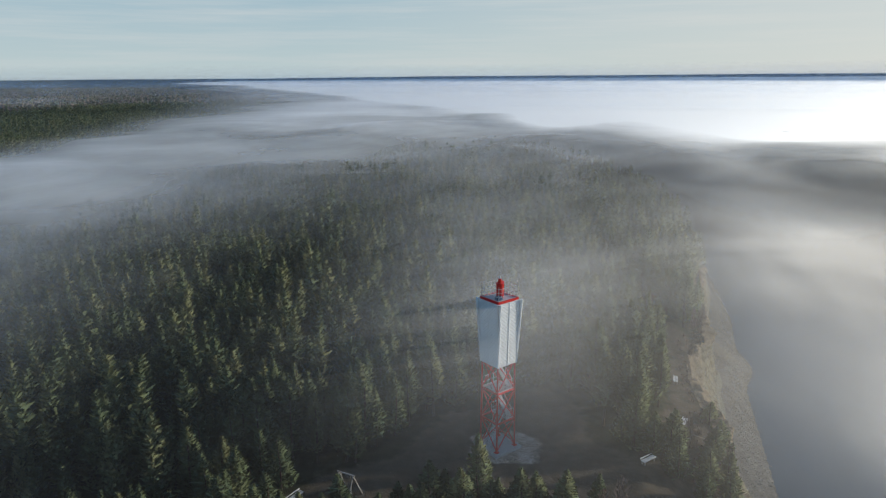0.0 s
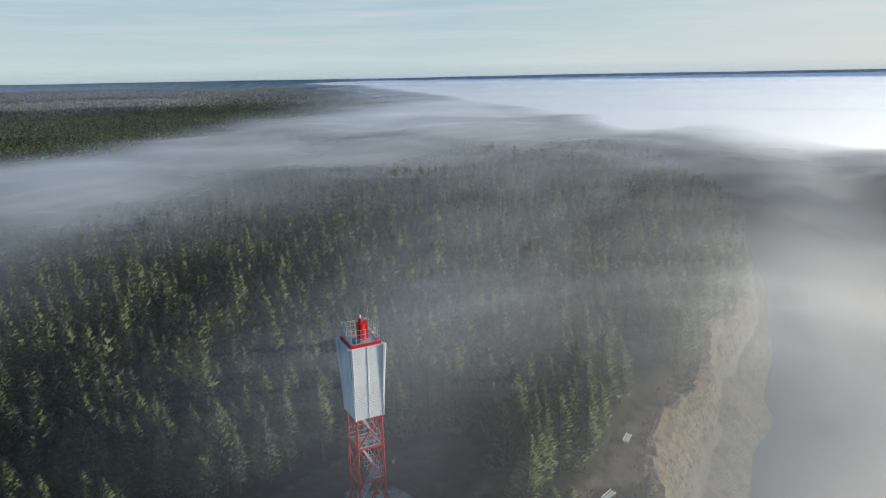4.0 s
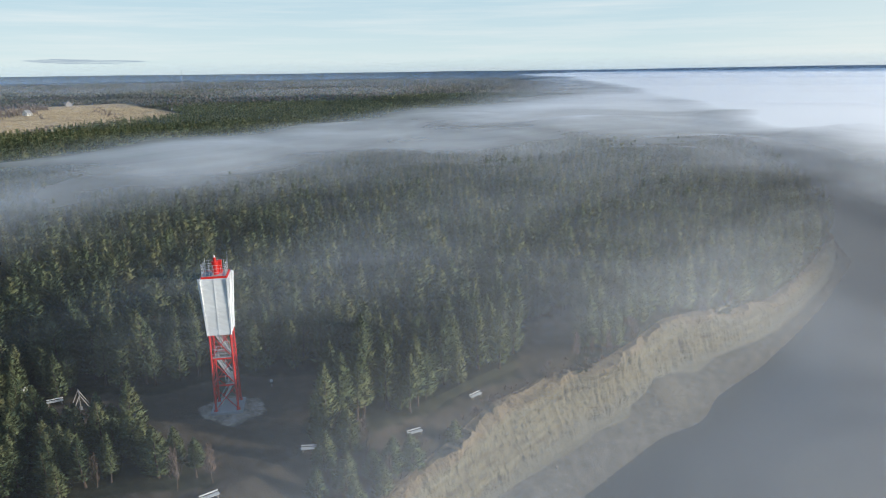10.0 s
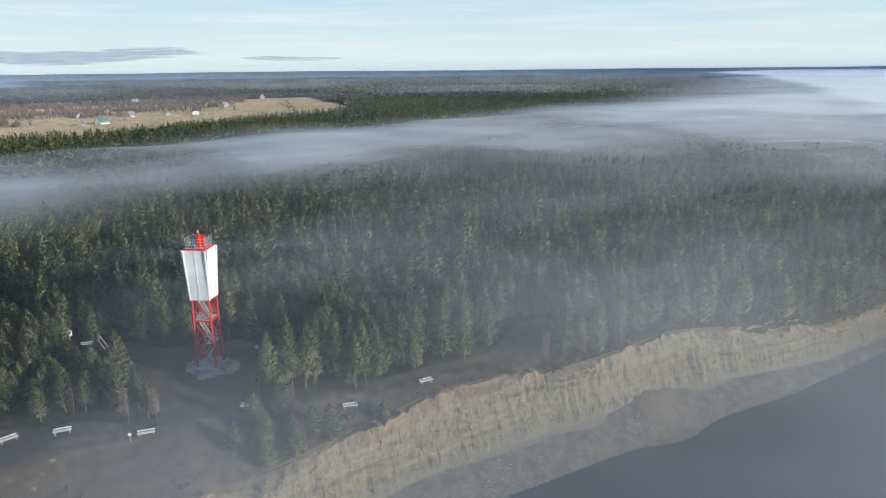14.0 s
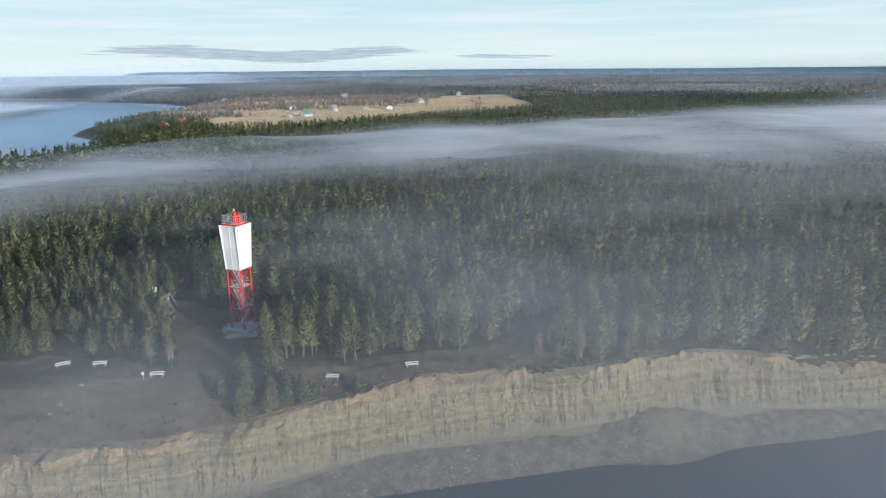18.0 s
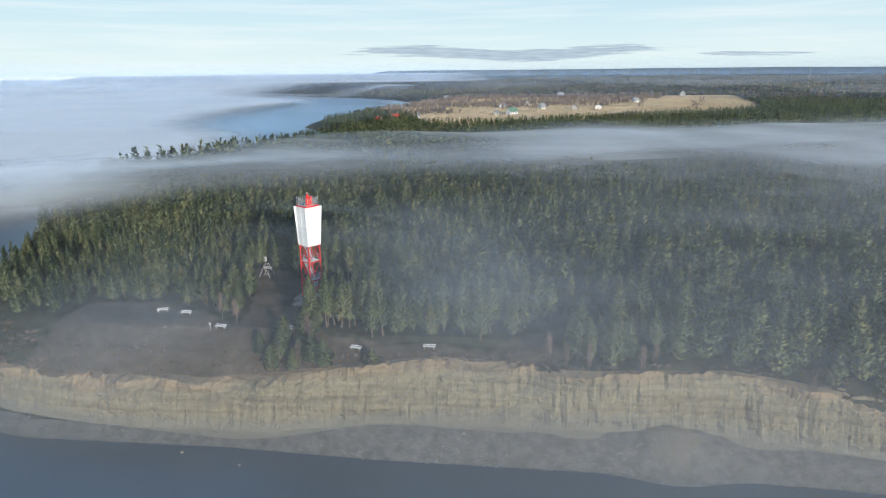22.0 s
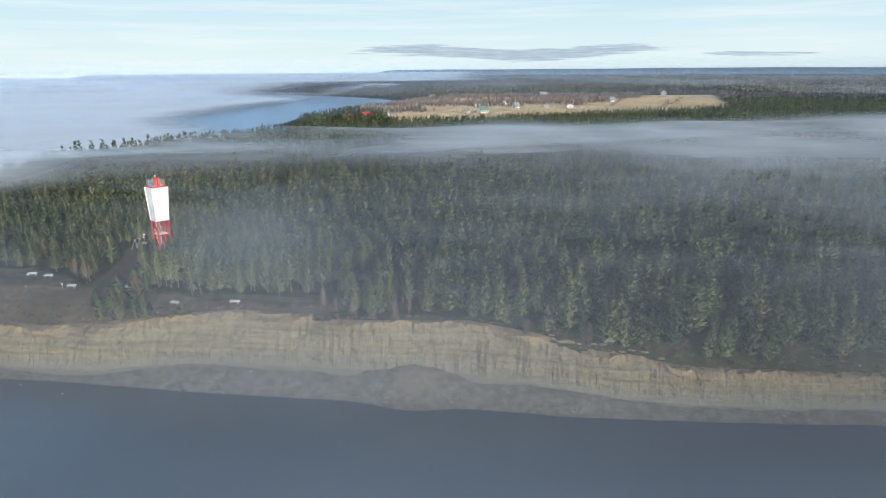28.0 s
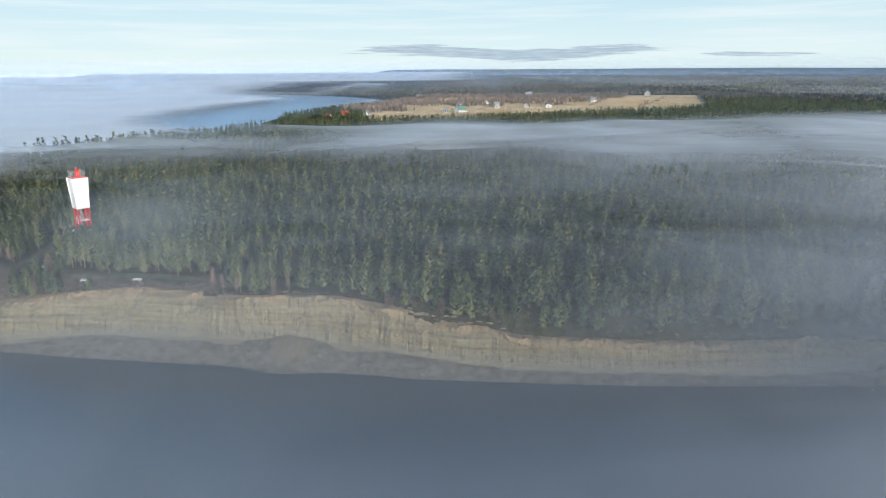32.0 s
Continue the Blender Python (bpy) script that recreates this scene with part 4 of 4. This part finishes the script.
def haze_material():
    m = bpy.data.materials.new("haze")
    m.use_nodes = True
    nt = m.node_tree
    nt.nodes.clear()
    out, body, whole = nt.nodes.new("ShaderNodeOutputMaterial"), nt.nodes.new("ShaderNodeBsdfDiffuse"), nt.nodes.new("ShaderNodeMixShader")
    clear, through_, both = nt.nodes.new("ShaderNodeBsdfTransparent"), nt.nodes.new("ShaderNodeBsdfTranslucent"), nt.nodes.new("ShaderNodeMixShader")
    # the blue of distant air is painted into this tint
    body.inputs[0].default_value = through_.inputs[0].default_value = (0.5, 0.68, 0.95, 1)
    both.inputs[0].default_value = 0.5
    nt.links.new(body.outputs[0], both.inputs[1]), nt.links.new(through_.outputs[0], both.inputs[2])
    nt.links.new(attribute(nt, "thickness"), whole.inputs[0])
    nt.links.new(clear.outputs[0], whole.inputs[1]), nt.links.new(both.outputs[0], whole.inputs[2])
    nt.links.new(whole.outputs[0], out.inputs[0])
    return m


M_HAZE_TINT = haze_material()
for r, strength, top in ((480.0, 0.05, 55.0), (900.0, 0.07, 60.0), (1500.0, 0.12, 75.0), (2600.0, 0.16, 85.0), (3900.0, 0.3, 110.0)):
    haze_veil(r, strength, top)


# ---- light tower ----
def steel_tower():
    at = pose(5.4, 62.15, 11.45, 0, 0, 38)
    root = thing("light_tower", at, "red steel lattice light tower with white slatted daymark panels", "lighthouse")
    half0, half1, top = 1.22, 1.05, 9.7

    def corner(i, z):
        h = half0 + (half1 - half0) * z / 15.6
        return Vector((h * (1, 1, -1, -1)[i], h * (1, -1, -1, 1)[i], z))

    for i in range(4):
        leg = bar(bmesh.new(), corner(i, 0.1), corner(i, 15.7), 0.17)
        part("leg", leg, M_RED, root)
        b = box(bmesh.new(), (0.42, 0.42, 0.06), (*corner(i, 0)[:2], 0.17))
        part("base_plate", b, M_RED, root)
    for i in range(4):
        j = (i + 1) % 4
        for z in (3.2, 6.4, 9.55):
            part("beam", bar(bmesh.new(), corner(i, z), corner(j, z), 0.13, 0.16), M_RED, root)
        for z0, z1 in ((0.25, 3.1), (3.3, 6.3), (6.5, 9.5)):
            for a, c in ((i, j), (j, i)):
                part("brace", bar(bmesh.new(), corner(a, z0), corner(c, z1), 0.075), M_RED, root)
    for z in (3.2, 6.4, 9.5):
        hw = 1.1
        b = bmesh.new()
        sx = 0.62 if z == 3.2 else 0.0
        wx = 0.95 if z == 3.2 else 2 * hw
        for k in range(int(wx / 0.09)):
            box(b, (0.02, 2 * hw, 0.03), (sx - wx / 2 + 0.09 * k + 0.05, 0, z + 0.12))
        box(b, (wx, 0.05, 0.06), (sx, -hw, z + 0.12)), box(b, (wx, 0.05, 0.06), (sx, hw, z + 0.12))
        landing = part("landing", b, M_GALV, root, "galvanised steel grating landing")
        r = bmesh.new()
        for sy in (-1, 1):
            for h in (0.55, 1.1):
                bar(r, (sx - wx / 2, sy * hw, z + h), (sx + wx / 2, sy * hw, z + h), 0.04)
            for k in range(4):
                x = sx - wx / 2 + wx * k / 3
                bar(r, (x, sy * hw, z + 0.1), (x, sy * hw, z + 1.1), 0.035)
        part("railing", r, M_GALV, landing)
    for n, (z0, z1, y) in enumerate(((0.15, 3.3, 0.5), (3.3, 6.5, -0.5), (6.5, 9.6, -0.5))):
        x0, x1 = (1.0, -0.75) if n else (-0.8, 0.95)
        b = bmesh.new()
        for s in (-0.34, 0.34):
            bar(b, (x0, y + s, z0), (x1, y + s, z1), 0.05, 0.2)
        flight = part("stair_flight", b, M_GALV, root, "pale galvanised steel stair flight")
        me = None
        for k in range(14):
            f = (k + 0.5) / 14
            m = Matrix.Translation((x0 + (x1 - x0) * f, y, z0 + (z1 - z0) * f))
            if me is None:
                tread = part("tread", box(bmesh.new(), (0.2, 0.66, 0.035)), M_GALV, flight, m=m)
                me = tread.data
            else:
                share("tread", me, flight, m)
        h = bmesh.new()
        for s in (-0.36, 0.36):
            bar(h, (x0, y + s, z0 + 0.95), (x1, y + s, z1 + 0.95), 0.035)
            bar(h, (x0, y + s, z0), (x0, y + s, z0 + 0.95), 0.035), bar(h, (x1, y + s, z1), (x1, y + s, z1 + 0.95), 0.035)
            xm, zm = (x0 + x1) / 2, (z0 + z1) / 2
            bar(h, (xm, y + s, zm), (xm, y + s, zm + 0.95), 0.035)
        part("handrail", h, M_GALV, flight)
    # the daymark: four slatted panels, wider at the top, each running past the next at one side
    zb, zt, rows = 9.2, 15.75, 46
    for i in range(4):
        turn = Matrix.Rotation(math.pi / 2 * i, 4, "Z")
        frame_ = bmesh.new()
        wb, wt, ob_, ot = 1.24, 1.68, 1.22, 1.42
        for s in (-1, 0, 1):
            bar(frame_, (s * wb, -ob_ - 0.07, zb), (s * wt, -ot - 0.07, zt), 0.09 if s else 0.07, 0.05)
        for s in (-1, 1):
            bar(frame_, (s * wb * 0.99, -ob_ + 0.04, zb), (s * wt * 0.99, -ot + 0.04, zt), 0.05, 0.1)
        panel = part("daymark_panel", frame_, M_WHITE, root, "white painted panel of horizontal slats", turn)
        for k in range(rows):
            f = (k + 0.5) / rows
            w, o, z = wb + (wt - wb) * f, ob_ + (ot - ob_) * f, zb + (zt - zb) * f
            b = bmesh.new()
            hgt = (zt - zb) / rows
            vs = [b.verts.new(c) for c in ((-w, -o + 0.02, z - hgt * 0.5), (w, -o + 0.02, z - hgt * 0.5), (w, -o - 0.015, z - hgt * 0.5), (-w, -o - 0.015, z - hgt * 0.5),
                                           (w, -o - 0.075, z + hgt * 0.4), (-w, -o - 0.075, z + hgt * 0.4), (-w, -o + 0.02, z + hgt * 0.47), (w, -o + 0.02, z + hgt * 0.47))]
            for q in ((0, 1, 2, 3), (3, 2, 4, 5), (5, 4, 7, 6), (6, 7, 1, 0)):
                b.faces.new([vs[a] for a in q])
            part("slat", b, M_WHITE, panel)
    # gallery
    part("gallery_floor", box(bmesh.new(), (2.5, 2.5, 0.08), (0, 0, 15.82), bevel=0.01), M_GALV, root, "grey steel gallery floor")
    for i in range(4):
        t = Matrix.Rotation(math.pi / 2 * i, 4, "Z")
        part("rim_beam", box(bmesh.new(), (2.62, 0.1, 0.3), (0, -1.28, 15.8)), M_RED, root, m=t)
        r = bmesh.new()
        for h in (0.1, 0.5, 0.9, 1.3):
            bar(r, (-1.2, -1.2, 15.85 + h), (1.2, -1.2, 15.85 + h), 0.024)
        for k in range(7):
            bar(r, (-1.2 + 0.4 * k, -1.2, 15.85), (-1.2 + 0.4 * k, -1.2, 17.15 + (0.25 if k in (0, 6) else 0)), 0.022 if k % 3 else 0.035)
        part("railing", r, M_GALV, root, m=t)
    b = bmesh.new()
    for z0, z1, r0, r1 in ((15.86, 17.2, 0.34, 0.34), (17.2, 17.3, 0.4, 0.4), (17.3, 17.75, 0.19, 0.15)):
        bar(b, (0.05, 0, z0), (0.05, 0, z1), 2 * r0, 2 * r1, 16)
    lantern = part("lantern", b, M_RED, root, "round red lantern housing")
    b = bar(bmesh.new(), (0.05, 0, 17.75), (0.05, 0, 18.0), 0.16, 0.13, 12)
    part("lens", b, M_WHITE, lantern, "small clear lamp on top")
    b = box(bmesh.new(), (0.42, 0.42, 1.5), (0.5, 0.3, 16.6), bevel=0.02)
    part("cabinet", b, M_RED, root, "tall red steel cabinet")
    b = box(bmesh.new(), (0.6, 0.5, 0.35), (-0.6, -0.55, 16.04), bevel=0.02)
    part("equipment_box", b, M_BLUEBOX, root, "blue-grey equipment box")
    for x, y, h in ((1.2, 1.2, 2.3), (1.2, -1.2, 1.9), (-1.2, 1.2, 1.6)):
        part("whip_aerial", bar(bmesh.new(), (x, y, 15.8), (x, y, 15.8 + h), 0.04, 0.02, 6), M_GALV, root)
    b = box(bmesh.new(), (3.5, 3.5, 0.3), (0, 0, 0.0), bevel=0.03)
    slab = part("slab", b, M_CONCRETE, m=at)
    tagged(slab, "square pale concrete base slab under the light tower", "slab", kind="structure")


steel_tower()


# ---- clifftop things ----
def bench_model():
    root = thing("bench", pose(0, 0, -60), "pale weathered wooden bench with a low back", "bench", "benches along the cliff path")
    me = None
    for k in range(2):
        m = Matrix.Translation((0, -0.13 + 0.26 * k, 0.44))
        if me is None:
            me = part("seat_plank", box(bmesh.new(), (1.75, 0.22, 0.06), bevel=0.012), M_BENCH, root, m=m).data
        else:
            share("seat_plank", me, root, m)
    part("back_plank", box(bmesh.new(), (1.75, 0.05, 0.12), (0, 0.32, 0.58), Matrix.Rotation(radians(-14), 4, "X"), 0.012), M_BENCH, root)
    for x in (-0.68, 0.68):
        b = bmesh.new()
        box(b, (0.1, 0.5, 0.08), (0, 0.02, 0.37), bevel=0.01)
        box(b, (0.1, 0.1, 0.36), (0, -0.14, 0.17), bevel=0.01)
        box(b, (0.1, 0.1, 0.36), (0, 0.2, 0.17), bevel=0.01)
        bar(b, (0, 0.26, 0.38), (0, 0.31, 0.6), 0.06)
        part("leg", b, M_WOOD, root, m=Matrix.Translation((x, 0, 0)))
    return root


BENCHES = [(19.85, 58.85, 35), (26.65, 68.2, 57), (29.1, 78.4, 72), (16.8, 48.55, 66), (10.4, 42.45, 68), (7.05, 38.25, 92), (-13.4, 53.4, 57)]
model = bench_model()
for x, y, a in BENCHES:
    copy_thing(model, pose(x, y, float(height(np.array([[x, y]]))[0]), 0, 0, a))
for o in list(model.children):
    bpy.data.objects.remove(o)
bpy.data.objects.remove(model)


def village_swing():
    """A tall timber frame swing."""
    z = float(height(np.array([[-8.8, 53.6]]))[0])
    root = thing("village_swing", pose(-8.8, 53.6, z, 0, 0, -28), "tall grey timber village swing with splayed legs", "swing")
    for x in (-0.75, 0.75):
        for y in (-1.15, 1.15):
            part("leg", bar(bmesh.new(), (x * 1.15, y, 0), (x, 0, 2.4), 0.09), M_WOOD, root)
    part("top_beam", bar(bmesh.new(), (-0.95, 0, 2.42), (0.95, 0, 2.42), 0.1), M_WOOD, root)
    for x in (-0.5, 0.5):
        part("hanger", bar(bmesh.new(), (x, 0, 0.5), (x, 0, 2.38), 0.03), M_WOOD, root)
    part("platform", box(bmesh.new(), (1.0, 0.34, 0.05), (0, 0, 0.48), bevel=0.01), M_WOOD, root)


village_swing()


def sign_board(x, y, high, wide, turn, label):
    z = float(height(np.array([[x, y]]))[0])
    root = thing("sign_board", pose(x, y, z, 0, 0, turn), label, "sign")
    part("post", bar(bmesh.new(), (0, 0, 0), (0, 0, high), 0.09), M_WOOD, root)
    b = box(bmesh.new(), (wide, 0.05, wide * 1.15), (0, -0.07, high - wide * 0.45), bevel=0.01)
    board = part("board", b, M_WHITE, root)
    b = bmesh.new()
    for k in range(4):
        box(b, (wide * 0.7, 0.006, 0.035), (0, -0.1, high - wide * 0.2 - 0.13 * k))
    part("text_bars", b, M_DARK, board)


sign_board(23.9, 102.7, 1.2, 0.42, 60, "white information board on a timber post")
sign_board(-17.8, 52.6, 1.5, 0.8, 60, "broad white information board at the forest edge")
sign_board(6.0, 68.6, 0.9, 0.32, 40, "small white notice board at the forest edge")
sign_board(16.5, 47.0, 1.0, 0.3, 60, "low marker post beside the cliff path")


# ---- farms and mast ----
def house(x, y, turn, size, eaves, rise, wall, roof, label, windows=3):
    w, l = size[0] * 0.75, size[1] * 0.75
    eaves, rise = eaves * 0.85, rise * 0.8
    z = float(height(np.array([[x, y]]))[0])
    root = thing("house", pose(x, y, z - 0.1, 0, 0, turn), label, "house", "farm buildings beyond the fields")
    b = bmesh.new()
    pts = [(-w / 2, 0), (w / 2, 0), (w / 2, eaves), (0, eaves + rise), (-w / 2, eaves)]
    ends = [[b.verts.new((px, s * l / 2, pz)) for px, pz in pts] for s in (-1, 1)]
    b.faces.new(ends[0]), b.faces.new(ends[1][::-1])
    for k in (0, 1, 4):
        b.faces.new((ends[0][k], ends[0][(k + 1) % 5], ends[1][(k + 1) % 5], ends[1][k]))
    part("wall", b, wall, root)
    for s in (-1, 1):
        b = bmesh.new()
        bar_len = math.hypot(w / 2 + 0.4, rise * (w / 2 + 0.4) / (w / 2))
        box(b, (bar_len, l + 0.8, 0.14), (0, 0, 0))
        ang = math.atan2(rise, w / 2)
        part("roof", b, roof, root, m=Matrix.Translation((s * (w / 4 + 0.2), 0, eaves + rise / 2 - 0.2 * math.tan(ang) + 0.1)) @ Matrix.Rotation(s * ang, 4, "Y"))
    part("chimney", box(bmesh.new(), (0.7, 0.7, 1.5), (0.3, l * 0.15, eaves + rise + 0.3), bevel=0.03), M_ROOF_GREY, root)
    for s in (-1, 1):
        for k in range(windows):
            yy = -l / 2 + l * (k + 0.5) / windows
            pane = part("window", box(bmesh.new(), (0.06, 1.1, 1.2), (s * (w / 2 + 0.02), yy, eaves * 0.55)), M_DARK, root)
            part("frame", box(box(bmesh.new(), (0.08, 1.3, 0.1), (s * (w / 2 + 0.03), yy, eaves * 0.55 + 0.64)), (0.08, 1.3, 0.1), (s * (w / 2 + 0.03), yy, eaves * 0.55 - 0.64)), M_WHITE, pane)
    part("door", box(bmesh.new(), (1.1, 0.06, 2.0), (0, -l / 2 - 0.02, 1.1)), M_WALL_GREY, root)


house(-506, 241, 30, (8, 13), 3.2, 4.2, M_WALL, M_ROOF_GREEN, "white farmhouse with a steep green roof", 4)
house(-508, 226, 30, (4, 6), 2.6, 1.6, M_WALL, M_ROOF_GREY, "small white shed beside the farmhouse", 2)
house(-578, 294, 20, (7, 8), 3.2, 4.0, M_WALL, M_ROOF_GREY, "pale house with a grey gable roof", 3)
house(-553, 346, 65, (8, 19), 3.4, 1.6, M_WALL, M_ROOF_GREY, "long low white farm building", 7)
house(-566, 325, 65, (7, 14), 2.8, 2.6, M_WALL_GREY, M_ROOF_GREY, "long grey barn among bare trees", 3)
house(-468, 128, 40, (7, 12), 2.8, 3.4, M_WALL_GREY, M_ROOF_RED, "house with a bright red roof", 3)
house(-461, 113, 120, (6, 9), 3.0, 3.6, M_WALL, M_ROOF_RED, "white-gabled house with a dark red roof", 3)
house(-480, 148, 70, (6, 10), 2.6, 2.8, M_WALL, M_ROOF_GREY, "pale cottage with a grey roof", 3)
house(-604, 259, 60, (8, 16), 3.0, 2.4, M_WALL, M_ROOF_GREY, "white house at the far edge of the field", 4)
house(-886, 249, 10, (7, 9), 4.0, 3.4, M_WALL, M_ROOF_GREY, "small cream house near the bay", 2)
house(-641, 297, 70, (6, 9), 2.8, 2.6, M_WALL, M_ROOF_GREY, "small white cottage among bare trees", 2)
house(-820, 400, 10, (8, 12), 4.2, 5.0, M_WALL, M_ROOF_GREY, "tall white house at the wood's edge", 3)
house(-650, 432, 20, (7, 10), 3.0, 3.6, M_WALL, M_ROOF_GREY, "white gabled cottage beside the field", 3)
house(-790, 570, 60, (10, 18), 4.0, 4.6, M_WALL_GREY, M_ROOF_GREY, "grey barn at the head of the field", 3)
house(-560, 539, 60, (6, 9), 2.8, 2.8, M_WALL, M_ROOF_GREY, "small white house against the forest", 2)


def mast():
    z = float(height(np.array([[-885.0, 840.0]]))[0])
    root = thing("radio_mast", pose(-885, 840, z), "slender grey lattice radio mast above the forest", "mast")
    for k in range(7):
        b = bmesh.new()
        z0, z1 = 6.6 * k, 6.6 * (k + 1)
        for i in range(3):
            a0, a1 = 2.094 * i, 2.094 * (i + 1)
            p, q = (0.9 * math.cos(a0), 0.9 * math.sin(a0)), (0.9 * math.cos(a1), 0.9 * math.sin(a1))
            bar(b, (*p, z0), (*p, z1), 0.11)
            for h in range(3):
                bar(b, (*p, z0 + 2.2 * h), (*q, z0 + 2.2 * (h + 1)), 0.06)
        part("mast_section", b, M_ROOF_GREY, root)


mast()


# ---- high cloud along the horizon ----
def cloud_band():
    az = np.radians(np.linspace(-20, 230, 300))
    el = np.radians(np.linspace(-0.3, 9.0, 36))
    A, E = np.meshgrid(az, el, indexing="ij")
    r = 4850.0
    v = np.stack([r * np.cos(A), r * np.sin(A), 48 + r * np.tan(E)], 2).reshape(-1, 3)
    a, e = np.degrees(A).ravel(), np.degrees(E).ravel()
    m = bpy.data.materials.new("cloud")
    m.use_nodes = True
    nt = m.node_tree
    nt.nodes.clear()
    out = nt.nodes.new("ShaderNodeOutputMaterial")
    comb = nt.nodes.new("ShaderNodeCombineXYZ")
    nt.links.new(attribute(nt, "azimuth"), comb.inputs[0])
    nt.links.new(attribute(nt, "elevation"), comb.inputs[1])

    def layer(sx, sy, seed, detail=6):
        mp = nt.nodes.new("ShaderNodeMapping")
        mp.inputs["Scale"].default_value, mp.inputs["Location"].default_value = (sx, sy, 1), (seed, seed * 0.7, 0)
        nt.links.new(comb.outputs[0], mp.inputs[0])
        return noise_of(nt, mp.outputs[0], 1.0, detail, 0.6)

    cirrus = calc(nt, "MULTIPLY", calc(nt, "SUBTRACT", layer(0.06, 1.1, 3.0, 8), 0.44), 3.2, True)
    stratus = calc(nt, "MULTIPLY", calc(nt, "SUBTRACT", calc(nt, "ADD", layer(0.22, 5.5, 8.0, 9), calc(nt, "SUBTRACT", calc(nt, "MULTIPLY", attribute(nt, "bank"), 0.86), 0.5)), 0.44), 7.0, True)
    glow = attribute(nt, "pale")
    white, grey = nt.nodes.new("ShaderNodeEmission"), nt.nodes.new("ShaderNodeEmission")
    up = calc(nt, "DIVIDE", attribute(nt, "elevation"), 7.0, True)
    air = mix(nt, up, (0.71, 0.85, 0.88), (0.5, 0.7, 0.82))
    air = mix(nt, calc(nt, "MULTIPLY", cirrus, 0.75), air, (0.8, 0.88, 0.91))
    east = calc(nt, "MULTIPLY", calc(nt, "SUBTRACT", 100.0, attribute(nt, "azimuth")), 0.016, True)
    nt.links.new(mix(nt, east, air, (1.0, 1.0, 0.94)), white.inputs[0])
    grey.inputs[0].default_value, grey.inputs[1].default_value = (0.42, 0.54, 0.68, 1), 0.85
    clear = nt.nodes.new("ShaderNodeBsdfTransparent")
    m1, m2 = nt.nodes.new("ShaderNodeMixShader"), nt.nodes.new("ShaderNodeMixShader")
    nt.links.new(glow, m1.inputs[0])
    nt.links.new(clear.outputs[0], m1.inputs[1]), nt.links.new(white.outputs[0], m1.inputs[2])
    nt.links.new(calc(nt, "MULTIPLY", stratus, calc(nt, "MULTIPLY", layer(0.5, 8.0, 21.0, 8), 1.5, True)), m2.inputs[0])
    nt.links.new(m1.outputs[0], m2.inputs[1]), nt.links.new(grey.outputs[0], m2.inputs[2])
    nt.links.new(m2.outputs[0], out.inputs[0])
    # the long bank lies to the west, thin and low
    bank = np.exp(-((a - 164) / 14) ** 4) * np.exp(-((e - 1.3 - 0.25 * np.sin(a * 0.3)) / 0.6) ** 2) + 0.75 * np.exp(-((a - 144) / 5) ** 4) * np.exp(-((e - 1.0) / 0.3) ** 2)
    pale = 0.95 * np.clip((9.0 - e) / 1.5, 0, 1)
    me = mesh_np("sky_backdrop", v, grid_faces(len(az), len(el)), m, True, {"azimuth": a, "elevation": e, "bank": bank, "pale": pale})
    tagged(new("sky_backdrop", me), "thin streaked cloud low in a pale sky", "clouds", kind="structure")


cloud_band()
